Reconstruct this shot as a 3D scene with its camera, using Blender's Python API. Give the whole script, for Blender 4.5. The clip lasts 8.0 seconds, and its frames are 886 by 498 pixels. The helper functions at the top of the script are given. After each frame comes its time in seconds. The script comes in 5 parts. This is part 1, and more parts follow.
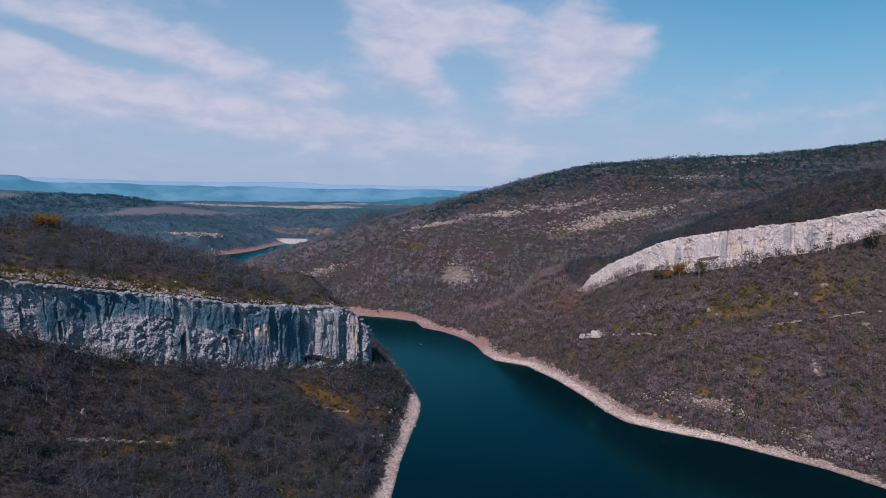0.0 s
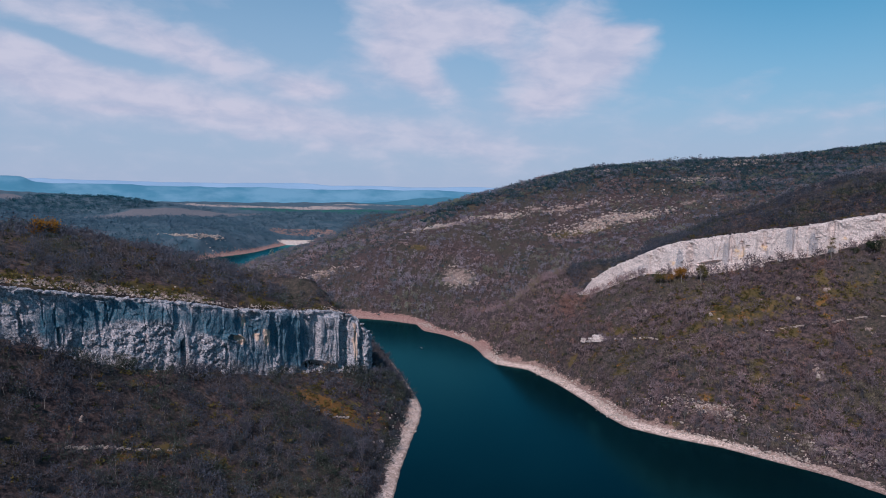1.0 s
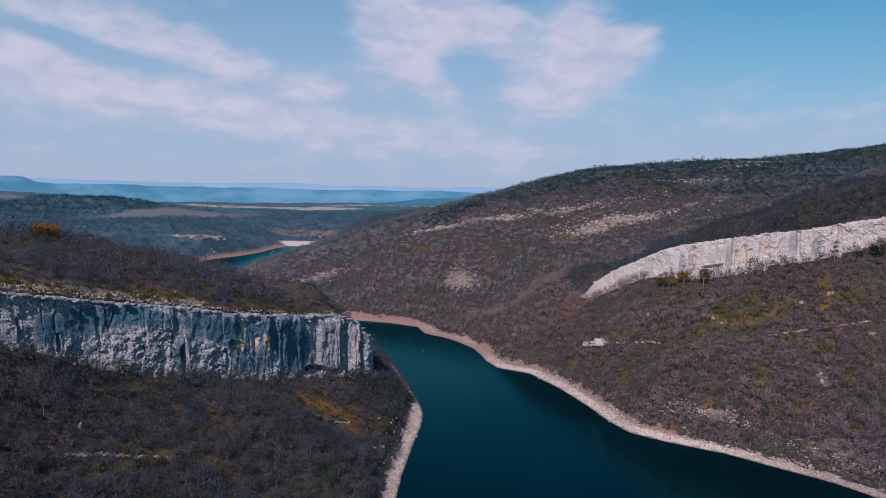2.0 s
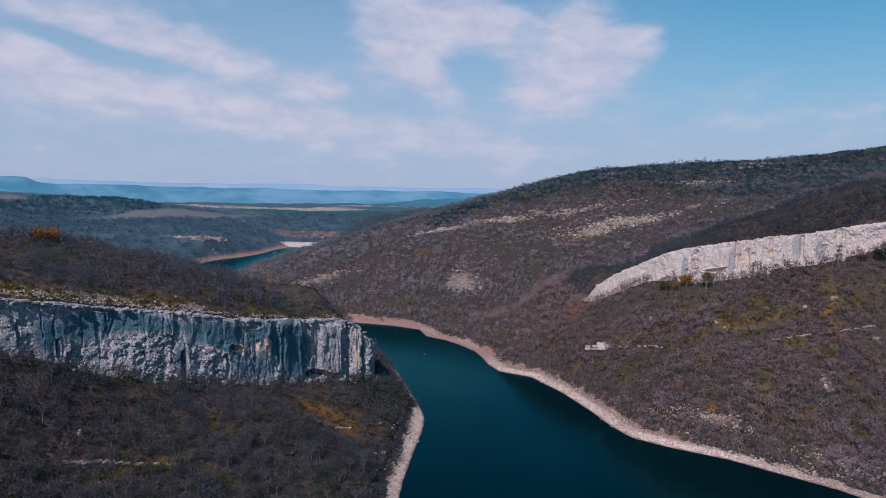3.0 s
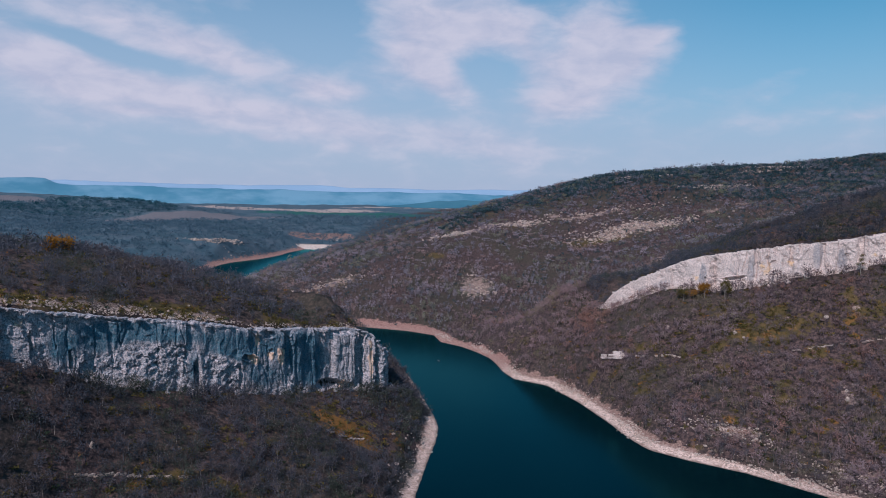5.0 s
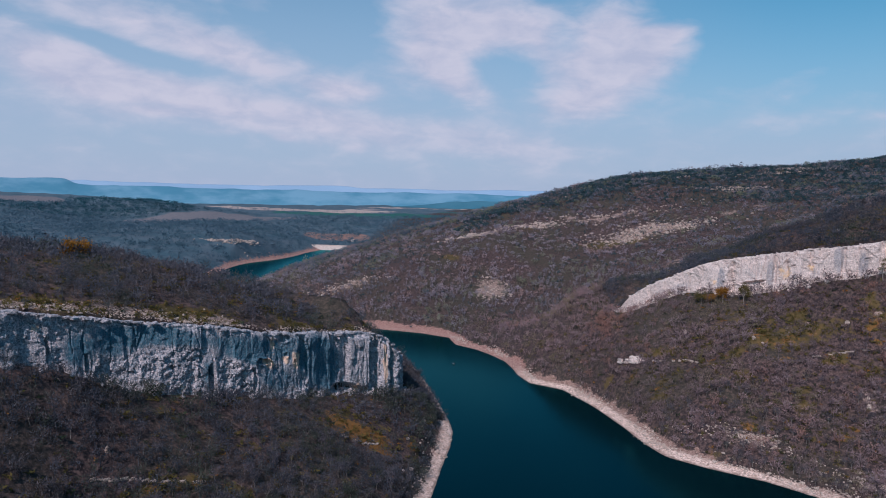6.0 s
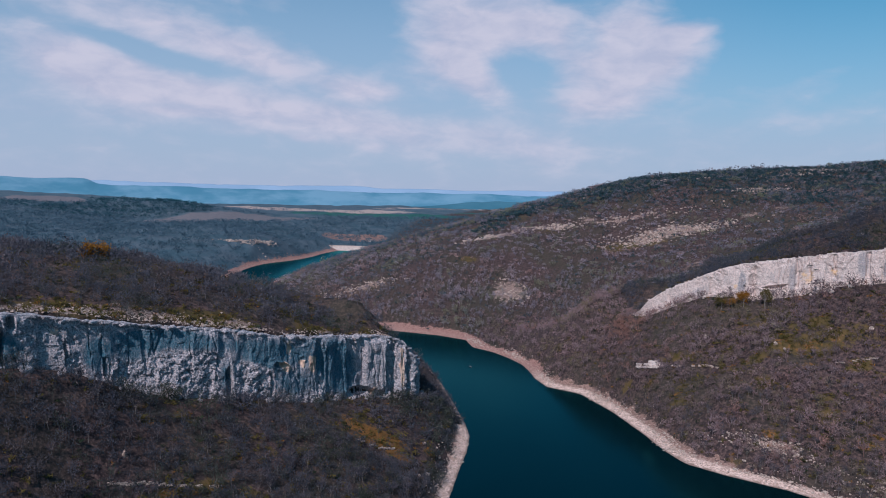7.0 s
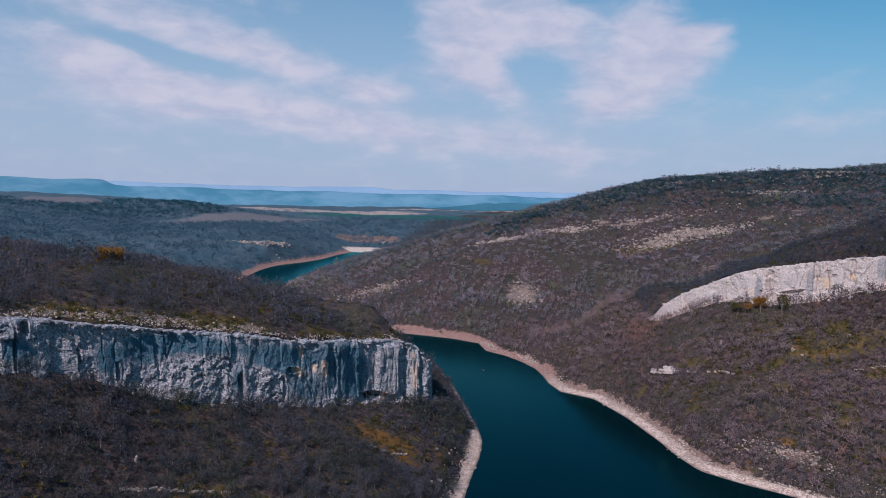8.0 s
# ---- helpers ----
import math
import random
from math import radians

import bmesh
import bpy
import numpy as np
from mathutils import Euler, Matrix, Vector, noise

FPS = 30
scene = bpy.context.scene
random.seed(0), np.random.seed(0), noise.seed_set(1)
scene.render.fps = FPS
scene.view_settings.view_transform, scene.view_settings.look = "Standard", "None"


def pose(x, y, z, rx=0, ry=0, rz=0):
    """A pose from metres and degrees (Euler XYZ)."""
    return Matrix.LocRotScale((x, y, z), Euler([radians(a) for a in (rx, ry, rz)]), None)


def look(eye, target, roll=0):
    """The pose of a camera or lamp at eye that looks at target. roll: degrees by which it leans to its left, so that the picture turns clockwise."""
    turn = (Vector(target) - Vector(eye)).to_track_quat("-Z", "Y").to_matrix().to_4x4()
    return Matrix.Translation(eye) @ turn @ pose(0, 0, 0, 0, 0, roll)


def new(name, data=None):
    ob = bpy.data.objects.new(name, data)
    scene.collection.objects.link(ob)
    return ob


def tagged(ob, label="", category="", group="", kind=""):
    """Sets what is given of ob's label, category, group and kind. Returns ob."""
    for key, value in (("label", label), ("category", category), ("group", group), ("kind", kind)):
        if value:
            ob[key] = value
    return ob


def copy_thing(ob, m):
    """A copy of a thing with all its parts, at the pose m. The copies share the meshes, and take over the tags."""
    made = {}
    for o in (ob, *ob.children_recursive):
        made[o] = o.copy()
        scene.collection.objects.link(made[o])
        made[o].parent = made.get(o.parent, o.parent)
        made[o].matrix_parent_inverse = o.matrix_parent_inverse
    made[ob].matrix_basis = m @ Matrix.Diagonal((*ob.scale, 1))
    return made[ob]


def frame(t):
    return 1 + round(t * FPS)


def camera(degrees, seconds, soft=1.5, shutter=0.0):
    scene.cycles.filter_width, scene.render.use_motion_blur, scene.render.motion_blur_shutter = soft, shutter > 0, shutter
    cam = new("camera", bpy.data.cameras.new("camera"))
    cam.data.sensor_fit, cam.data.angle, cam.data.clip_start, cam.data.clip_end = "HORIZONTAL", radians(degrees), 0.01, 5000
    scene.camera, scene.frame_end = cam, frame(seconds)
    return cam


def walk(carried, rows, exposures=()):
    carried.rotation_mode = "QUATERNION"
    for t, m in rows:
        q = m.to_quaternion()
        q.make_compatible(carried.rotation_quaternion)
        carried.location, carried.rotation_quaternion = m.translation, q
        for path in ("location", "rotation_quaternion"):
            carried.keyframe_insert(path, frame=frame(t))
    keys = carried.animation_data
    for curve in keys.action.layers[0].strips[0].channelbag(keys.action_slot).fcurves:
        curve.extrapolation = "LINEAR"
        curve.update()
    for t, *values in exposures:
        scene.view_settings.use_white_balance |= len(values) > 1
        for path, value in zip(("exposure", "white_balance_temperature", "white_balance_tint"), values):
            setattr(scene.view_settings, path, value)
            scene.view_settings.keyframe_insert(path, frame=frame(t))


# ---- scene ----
cam = camera(62.1, 8.0, soft=1.0)
PATH = [
    (0, (1.127, 4.873, 147.694), (-0.1296, 14.7605, 146.8840), 1.15),
    (0.5, (1.048, 5.986, 148.872), (-0.2115, 15.8733, 148.0674), 1.17),
    (1, (0.960, 7.106, 150.048), (-0.3116, 16.9927, 149.2446), 1.18),
    (1.5, (0.864, 8.236, 151.220), (-0.4206, 18.1202, 150.4164), 1.20),
    (3, (0.523, 11.672, 154.694), (-0.7961, 21.5526, 153.8931), 1.26),
    (3.5, (0.393, 12.835, 155.833), (-0.9510, 22.7116, 155.0336), 1.28),
    (4, (0.254, 14.005, 156.957), (-1.1294, 23.8767, 156.1611), 1.30),
    (4.5, (0.106, 15.183, 158.067), (-1.3349, 25.0471, 157.2730), 1.33),
    (6, (-0.388, 18.768, 161.288), (-2.1129, 28.5863, 160.4916), 1.42),
    (6.5, (-0.570, 19.980, 162.319), (-2.4117, 29.7762, 161.5197), 1.45),
    (7, (-0.760, 21.200, 163.326), (-2.7165, 30.9735, 162.5241), 1.48),
    (7.5, (-0.959, 22.428, 164.306), (-3.0165, 32.1806, 163.5053), 1.52),
    (8, (-1.166, 23.664, 165.259), (-3.3001, 33.4010, 164.4652), 1.55),
]
walk(cam, [(t, look(eye, target, roll)) for t, eye, target, roll in PATH], [(0, 0.0, 5620, 15), (8, 0.0, 5620, 15)])

# ---- world and sun ----
SUN_AZ, SUN_EL = 194.5, 43.0     # compass degrees from +y towards +x, and height


def sky_world():
    world = bpy.data.worlds.new("sky")
    scene.world = world
    world.use_nodes = True
    nt = world.node_tree
    nt.nodes.clear()
    N, L = nt.nodes.new, nt.links.new

    def math_node(op, a, b=None, clamp=False):
        n = N("ShaderNodeMath")
        n.operation, n.use_clamp = op, clamp
        for k, v in enumerate((a, b)):
            if v is None:
                continue
            if isinstance(v, (int, float)):
                n.inputs[k].default_value = v
            else:
                L(v, n.inputs[k])
        return n.outputs[0]

    def mix(f, a, b):
        n = N("ShaderNodeMix")
        n.data_type = "RGBA"
        for k, v in ((0, f), (6, a), (7, b)):
            if isinstance(v, (int, float)):
                n.inputs[k].default_value = v
            elif isinstance(v, tuple):
                n.inputs[k].default_value = (*v, 1)
            else:
                L(v, n.inputs[k])
        return n.outputs[2]

    def ramp(x, *stops):
        n = N("ShaderNodeValToRGB")
        e = n.color_ramp.elements
        while len(e) < len(stops):
            e.new(0.5)
        for k, (p, c) in enumerate(stops):
            e[k].position, e[k].color = p, ((c, c, c, 1) if isinstance(c, (int, float)) else (*c, 1))
        L(x, n.inputs[0])
        return n.outputs[0]

    coord = N("ShaderNodeTexCoord").outputs["Generated"]
    split = N("ShaderNodeSeparateXYZ")
    L(coord, split.inputs[0])
    x, y, z = split.outputs
    # azimuth and height in degrees: a sheet on which the clouds lie
    az = math_node("MULTIPLY", math_node("ARCTAN2", x, y), 57.2958)
    el = math_node("MULTIPLY", math_node("ARCSINE", z), 57.2958)
    sheet = N("ShaderNodeCombineXYZ")
    L(az, sheet.inputs[0])
    L(el, sheet.inputs[1])

    air = N("ShaderNodeTexSky")
    air.sky_type, air.sun_disc = "NISHITA", False
    air.sun_elevation, air.sun_rotation = radians(SUN_EL), radians(SUN_AZ)
    air.altitude, air.air_density, air.dust_density, air.ozone_density = 200, 1.0, 0.6, 2.0
    toned = N("ShaderNodeMix")
    toned.data_type, toned.blend_type = "RGBA", "MULTIPLY"
    toned.inputs[0].default_value = 1.0
    L(air.outputs[0], toned.inputs[6])
    toned.inputs[7].default_value = (*SKY_TINT, 1)
    blue = toned.outputs[2]
    # the milky air towards the horizon
    low = math_node("DIVIDE", el, 30.0, True)
    milky = ramp(low, (0.0, 0.95), (0.16, 0.86), (0.33, 0.60), (0.50, 0.36), (0.8, 0.10))
    # thicker in the west than in the east
    east = N("ShaderNodeMapRange")
    east.interpolation_type = "SMOOTHSTEP"
    L(az, east.inputs[0])
    for k, v in ((1, -12), (2, 20), (3, 1.12), (4, 0.50)):
        east.inputs[k].default_value = v
    thinner = math_node("MULTIPLY", math_node("SUBTRACT", east.outputs[0], 1.0), ramp(low, (0.12, 0.0), (0.45, 1.0)))
    milky = math_node("MULTIPLY", milky, math_node("ADD", thinner, 1.0), True)
    body = mix(milky, blue, HAZE)

    def wisp(scale, detail, rough, dist, squeeze, turn, seed):
        m = N("ShaderNodeMapping")
        m.inputs["Location"].default_value = (seed, seed * 0.7, 0)
        m.inputs["Rotation"].default_value = (0, 0, radians(turn))
        m.inputs["Scale"].default_value = (1, squeeze, 1)
        L(sheet.outputs[0], m.inputs[0])
        t = N("ShaderNodeTexNoise")
        t.noise_dimensions = "2D"
        for k, v in (("Scale", scale), ("Detail", detail), ("Roughness", rough), ("Distortion", dist)):
            t.inputs[k].default_value = v
        L(m.outputs[0], t.inputs["Vector"])
        return t.outputs["Fac"]

    broad = wisp(0.085, 6, 0.55, 0.15, 2.6, 8, 3.0)
    fine = wisp(0.30, 5, 0.55, 0.2, 2.4, 9, 11.0)
    # banks of cloud: azimuth, height, half length, half width, turn, weight
    total = math_node("MULTIPLY", math_node("SUBTRACT", broad, 0.42), 0.75)
    for a, h, lx, ly, turn, wt in BANKS_WEST + BANKS_EAST + BLUE_GAPS:
        shift = N("ShaderNodeMapping")
        shift.vector_type = "TEXTURE"
        shift.inputs["Location"].default_value = (a, h, 0)
        shift.inputs["Rotation"].default_value = (0, 0, radians(turn))
        shift.inputs["Scale"].default_value = (lx * 1.2, ly * 1.55, 1)
        L(sheet.outputs[0], shift.inputs[0])
        far = N("ShaderNodeVectorMath")
        far.operation = "LENGTH"
        L(shift.outputs[0], far.inputs[0])
        soft = N("ShaderNodeMapRange")
        soft.interpolation_type = "SMOOTHSTEP"
        L(far.outputs["Value"], soft.inputs[0])
        for k, v in ((1, 1.35), (2, 0.15), (3, 0.0), (4, wt)):
            soft.inputs[k].default_value = v
        total = math_node("ADD", total, soft.outputs[0])
    total = math_node("ADD", total, math_node("MULTIPLY", math_node("SUBTRACT", fine, 0.5), 0.75))
    cover = ramp(total, (0.0, 0.0), (0.22, 0.14), (0.55, 0.58), (0.95, 0.92))
    # the bank thins out towards the zenith
    cover = math_node("MULTIPLY", cover, ramp(low, (0.5, 1.0), (0.95, 0.35)))
    shade = ramp(fine, (0.3, CLOUD_DARK), (0.65, CLOUD_LIGHT))
    sky = mix(cover, body, shade)
    # below the horizon: dull ground light
    under = math_node("LESS_THAN", el, -1.5)
    sky = mix(under, sky, (0.10, 0.10, 0.11))
    back = N("ShaderNodeBackground")
    back.inputs["Strength"].default_value = 1.0
    L(sky, back.inputs["Color"])
    out = N("ShaderNodeOutputWorld")
    L(back.outputs[0], out.inputs[0])


SKY_TINT = (0.016, 0.078, 0.078)
HAZE = (0.425, 0.462, 0.540)
CLOUD_DARK, CLOUD_LIGHT = (0.495, 0.490, 0.550), (0.625, 0.580, 0.602)
BANKS_WEST = (
    (-31.3, 10.5, 9.6, 1.2, -15, 0.7), (-24.0, 9.4, 8.1, 0.99, -15, 0.35), (-37.6, 7.7, 4.3, 1.64, -16, 0.7), (-32.4, 6.6, 8.0, 1.39, -14, 0.65), (-23.6, 5.4, 11.4, 1.23, -11, 0.55), (-14.3, 4.7, 8.6, 1.02, -9, 0.35),
    (-18.0, 7.4, 2.7, 0.66, -3, 0.6), (-31.5, 5.1, 1.8, 0.25, -1, 0.4), (-34.2, 4.3, 2.5, 0.5, -1, 0.25), (-22.1, 3.6, 0.9, 0.25, -1, 0.35), (-32.1, 3.1, 1.3, 0.25, -1, 0.22), (-16.9, 3.1, 0.9, 0.3, -1, 0.22),
    (-27.0, 3.8, 1.7, 0.28, -1, 0.18), (-37.4, 2.2, 1.3, 0.25, -1, 0.15),
)
BANKS_EAST = (
    (-9.7, 12.5, 7.3, 2.8, -1, 0.7), (-4.6, 11.8, 4.7, 1.29, -6, 0.45), (-11.0, 10.1, 3.9, 2.25, -21, 0.4), (-9.0, 8.2, 3.5, 0.92, -31, 0.55), (2.7, 9.8, 5.4, 2.02, 17, 0.7), (5.2, 10.7, 3.7, 1.43, -1, 0.45),
    (1.8, 12.8, 2.5, 0.87, 11, 0.6), (6.3, 11.7, 2.8, 0.51, 7, 0.5), (-0.1, 6.5, 3.4, 0.92, 4, 0.5), (3.6, 7.7, 6.2, 2.46, -1, 0.35), (-5.2, 3.6, 5.6, 1.2, -13, 0.38), (15.3, 8.3, 4.3, 0.54, 24, 0.22),
    (12.5, 5.0, 4.2, 0.56, 7, 0.2), (21.3, 5.8, 2.0, 0.33, 7, 0.22), (12.2, 11.7, 1.2, 0.3, -1, 0.2), (0.9, 3.0, 3.8, 0.6, -5, 0.2),
)
BLUE_GAPS = (
    (-18.3, 12.8, 4.4, 1.89, -9, -0.55), (-33.6, 9.3, 5.3, 0.48, -15, -0.45), (-28.3, 8.4, 3.5, 0.47, -11, -0.25), (-5.8, 9.3, 2.4, 1.57, -1, -0.5), (16.2, 12.0, 9.2, 2.94, -1, -0.55), (-1.1, 11.4, 1.3, 0.8, -1, -0.35),
    (-16.6, 10.5, 5.1, 1.01, -9, -0.2), (8.1, 8.1, 2.4, 2.41, -21, -0.15),
)
sky_world()
sun = new("sun", bpy.data.lights.new("sun", "SUN"))
sun.data.energy, sun.data.angle, sun.data.color = 3.4, radians(0.5), (1.0, 0.84, 0.735)
a, e = radians(SUN_AZ), radians(SUN_EL)
sun.matrix_world = look(Vector((math.sin(a) * math.cos(e), math.cos(a) * math.cos(e), math.sin(e))) * 900, (0, 0, 0))


# ---- materials ----
class Mat:
    """A node material with short ways to make its nodes."""

    def __init__(self, name, rough=0.9):
        self.m = bpy.data.materials.new(name)
        self.m.use_nodes = True
        self.nt = self.m.node_tree
        self.bsdf = self.nt.nodes["Principled BSDF"]
        self.bsdf.inputs["Roughness"].default_value = rough
        self.bsdf.inputs["Specular IOR Level"].default_value = 0.25
        self.pos = self.node("ShaderNodeNewGeometry").outputs["Position"]

    def node(self, kind):
        return self.nt.nodes.new(kind)

    def put(self, value, socket):
        if isinstance(value, tuple) and len(value) == 3 and socket.type == "RGBA":
            value = (*value, 1)
        if isinstance(value, (int, float, tuple)):
            socket.default_value = value
        else:
            self.nt.links.new(value, socket)

    def noise(self, scale, detail=4, rough=0.55, stretch=(1, 1, 1), turn=0, vec=None, dist=0.0):
        m = self.node("ShaderNodeMapping")
        m.inputs["Scale"].default_value = stretch
        m.inputs["Rotation"].default_value = (0, 0, radians(turn))
        self.put(vec or self.pos, m.inputs[0])
        t = self.node("ShaderNodeTexNoise")
        for k, v in (("Scale", scale), ("Detail", detail), ("Roughness", rough), ("Distortion", dist)):
            t.inputs[k].default_value = v
        self.put(m.outputs[0], t.inputs["Vector"])
        return t.outputs["Fac"]

    def span(self, x, a, b, lo=0.0, hi=1.0):
        n = self.node("ShaderNodeMapRange")
        n.interpolation_type = "SMOOTHSTEP"
        self.put(x, n.inputs[0])
        for k, v in ((1, a), (2, b), (3, lo), (4, hi)):
            n.inputs[k].default_value = v
        return n.outputs[0]

    def calc(self, op, a, b=0.0, clamp=False):
        n = self.node("ShaderNodeMath")
        n.operation, n.use_clamp = op, clamp
        self.put(a, n.inputs[0])
        self.put(b, n.inputs[1])
        return n.outputs[0]

    def mix(self, f, a, b, how="MIX"):
        n = self.node("ShaderNodeMix")
        n.data_type, n.blend_type = "RGBA", how
        self.put(f, n.inputs[0])
        self.put(a, n.inputs[6])
        self.put(b, n.inputs[7])
        return n.outputs[2]

    def attr(self, name):
        n = self.node("ShaderNodeAttribute")
        n.attribute_name = name
        return n.outputs["Fac"]

    def colour(self, c):
        self.put(c, self.bsdf.inputs["Base Color"])
        return self

    def bump(self, h, strength, dist):
        b = self.node("ShaderNodeBump")
        b.inputs["Strength"].default_value, b.inputs["Distance"].default_value = strength, dist
        self.put(h, b.inputs["Height"])
        self.put(b.outputs[0], self.bsdf.inputs["Normal"])
        return self


def ground_material():
    k = Mat("ground", 0.95)
    big, mid, small = k.noise(0.02, 5), k.noise(0.15, 5, 0.6), k.noise(1.1, 4, 0.65)
    litter = k.mix(k.span(k.noise(0.45, 6, 0.7), 0.40, 0.66), (0.030, 0.022, 0.024), (0.135, 0.086, 0.078))
    litter = k.mix(k.span(big, 0.4, 0.65, 0, 0.55), litter, (0.050, 0.048, 0.032))
    litter = k.mix(k.span(k.noise(0.9, 5, 0.7), 0.60, 0.72, 0, 0.55), litter, (0.24, 0.18, 0.165))
    grass = k.mix(k.span(mid, 0.35, 0.65), (0.054, 0.044, 0.017), (0.120, 0.078, 0.031))
    grass = k.mix(k.span(small, 0.45, 0.7, 0, 0.6), grass, (0.085, 0.070, 0.03))
    scree = k.mix(k.span(small, 0.38, 0.62), (0.16, 0.105, 0.085), (0.38, 0.275, 0.235))
    up = k.node("ShaderNodeSeparateXYZ")
    k.put(k.pos, up.inputs[0])
    tide = k.calc("ADD", up.outputs[2], k.calc("MULTIPLY", k.calc("SUBTRACT", k.noise(0.25, 5, 0.65), 0.5), 1.6))
    grit = k.noise(0.8, 5, 0.75)
    beach = k.mix(k.span(grit, 0.38, 0.60), (0.38, 0.25, 0.20), (0.86, 0.66, 0.57))
    beach = k.mix(k.span(mid, 0.48, 0.62, 0, 0.6), beach, (0.42, 0.28, 0.22))
    beach = k.mix(k.span(tide, 1.7, 2.7, 0, 0.85), beach, k.mix(k.span(grit, 0.4, 0.65), (0.15, 0.085, 0.07), (0.34, 0.21, 0.17)))
    beach = k.mix(k.span(tide, 0.55, 0.1, 0, 0.8), beach, (0.20, 0.13, 0.105))
    far_reach = k.span(up.outputs[1], 630, 700, 0, 0.9)
    beach = k.mix(far_reach, beach, k.mix(k.span(grit, 0.42, 0.68), (0.22, 0.105, 0.085), (0.60, 0.375, 0.315)))
    beach = k.mix(k.span(up.outputs[0], 105, 165, 0, 0.65), beach, k.mix(k.span(grit, 0.4, 0.66), (0.16, 0.10, 0.085), (0.46, 0.31, 0.26)))
    rust = k.mix(k.span(small, 0.35, 0.65), (0.26, 0.110, 0.026), (0.15, 0.085, 0.030))
    field = k.mix(k.span(mid, 0.3, 0.7), (0.135, 0.130, 0.145), (0.195, 0.178, 0.188))
    straw = k.mix(k.span(mid, 0.3, 0.7), (0.38, 0.29, 0.26), (0.48, 0.38, 0.34))
    clay = k.mix(k.span(mid, 0.3, 0.7), (0.24, 0.145, 0.12), (0.32, 0.20, 0.17))
    crop = k.mix(k.span(big, 0.3, 0.7), (0.018, 0.095, 0.085), (0.026, 0.120, 0.105))
    # far ground: distance haze put into the colour as a blue tint
    haze_tint = k.mix(k.span(big, 0.35, 0.65), (0.050, 0.095, 0.125), (0.095, 0.130, 0.160))
    edge = k.calc("ADD", k.calc("MULTIPLY", k.calc("SUBTRACT", mid, 0.5), 1.7), k.calc("MULTIPLY", k.calc("SUBTRACT", small, 0.5), 0.9))
    calm = k.calc("MULTIPLY", edge, 0.25)
    shore = k.calc("MULTIPLY", edge, 1.2)
    c = k.mix(k.span(k.attr("haze_tint"), 0.2, 0.8), litter, haze_tint)
    for name, col in (("grass", grass), ("rust", rust), ("scree", scree), ("field", field), ("straw", straw), ("clay", clay), ("crop", crop), ("beach", beach)):
        c = k.mix(k.span(k.calc("ADD", k.attr(name), calm if name in ("field", "crop", "straw", "clay") else shore if name == "beach" else edge), 0.40, 0.62), c, col)
    return k.colour(c).bump(small, 0.6, 0.6).m


def water_material():
    """Deep green-blue water: a dark body, and a rippled skin that mirrors the more the flatter it is seen."""
    k = Mat("lake_water", 0.10)
    body = k.node("ShaderNodeBsdfDiffuse")
    deep = k.mix(k.span(k.noise(0.006, 3), 0.35, 0.65), (0.0005, 0.006, 0.009), (0.0007, 0.009, 0.013))
    k.put(deep, body.inputs["Color"])
    skin = k.node("ShaderNodeBsdfGlossy")
    skin.inputs["Color"].default_value = (0.11, 0.53, 0.59, 1)
    skin.inputs["Roughness"].default_value = 0.16
    b = k.node("ShaderNodeBump")
    b.inputs["Strength"].default_value, b.inputs["Distance"].default_value = 0.12, 0.25
    k.put(k.noise(0.5, 3, 0.5, (1, 0.6, 1)), b.inputs["Height"])
    k.put(b.outputs[0], skin.inputs["Normal"])
    fres = k.node("ShaderNodeFresnel")
    fres.inputs["IOR"].default_value = 1.29
    both = k.node("ShaderNodeMixShader")
    k.put(fres.outputs[0], both.inputs[0])
    k.put(body.outputs[0], both.inputs[1])
    k.put(skin.outputs[0], both.inputs[2])
    k.put(both.outputs[0], k.nt.nodes["Material Output"].inputs["Surface"])
    return k.m


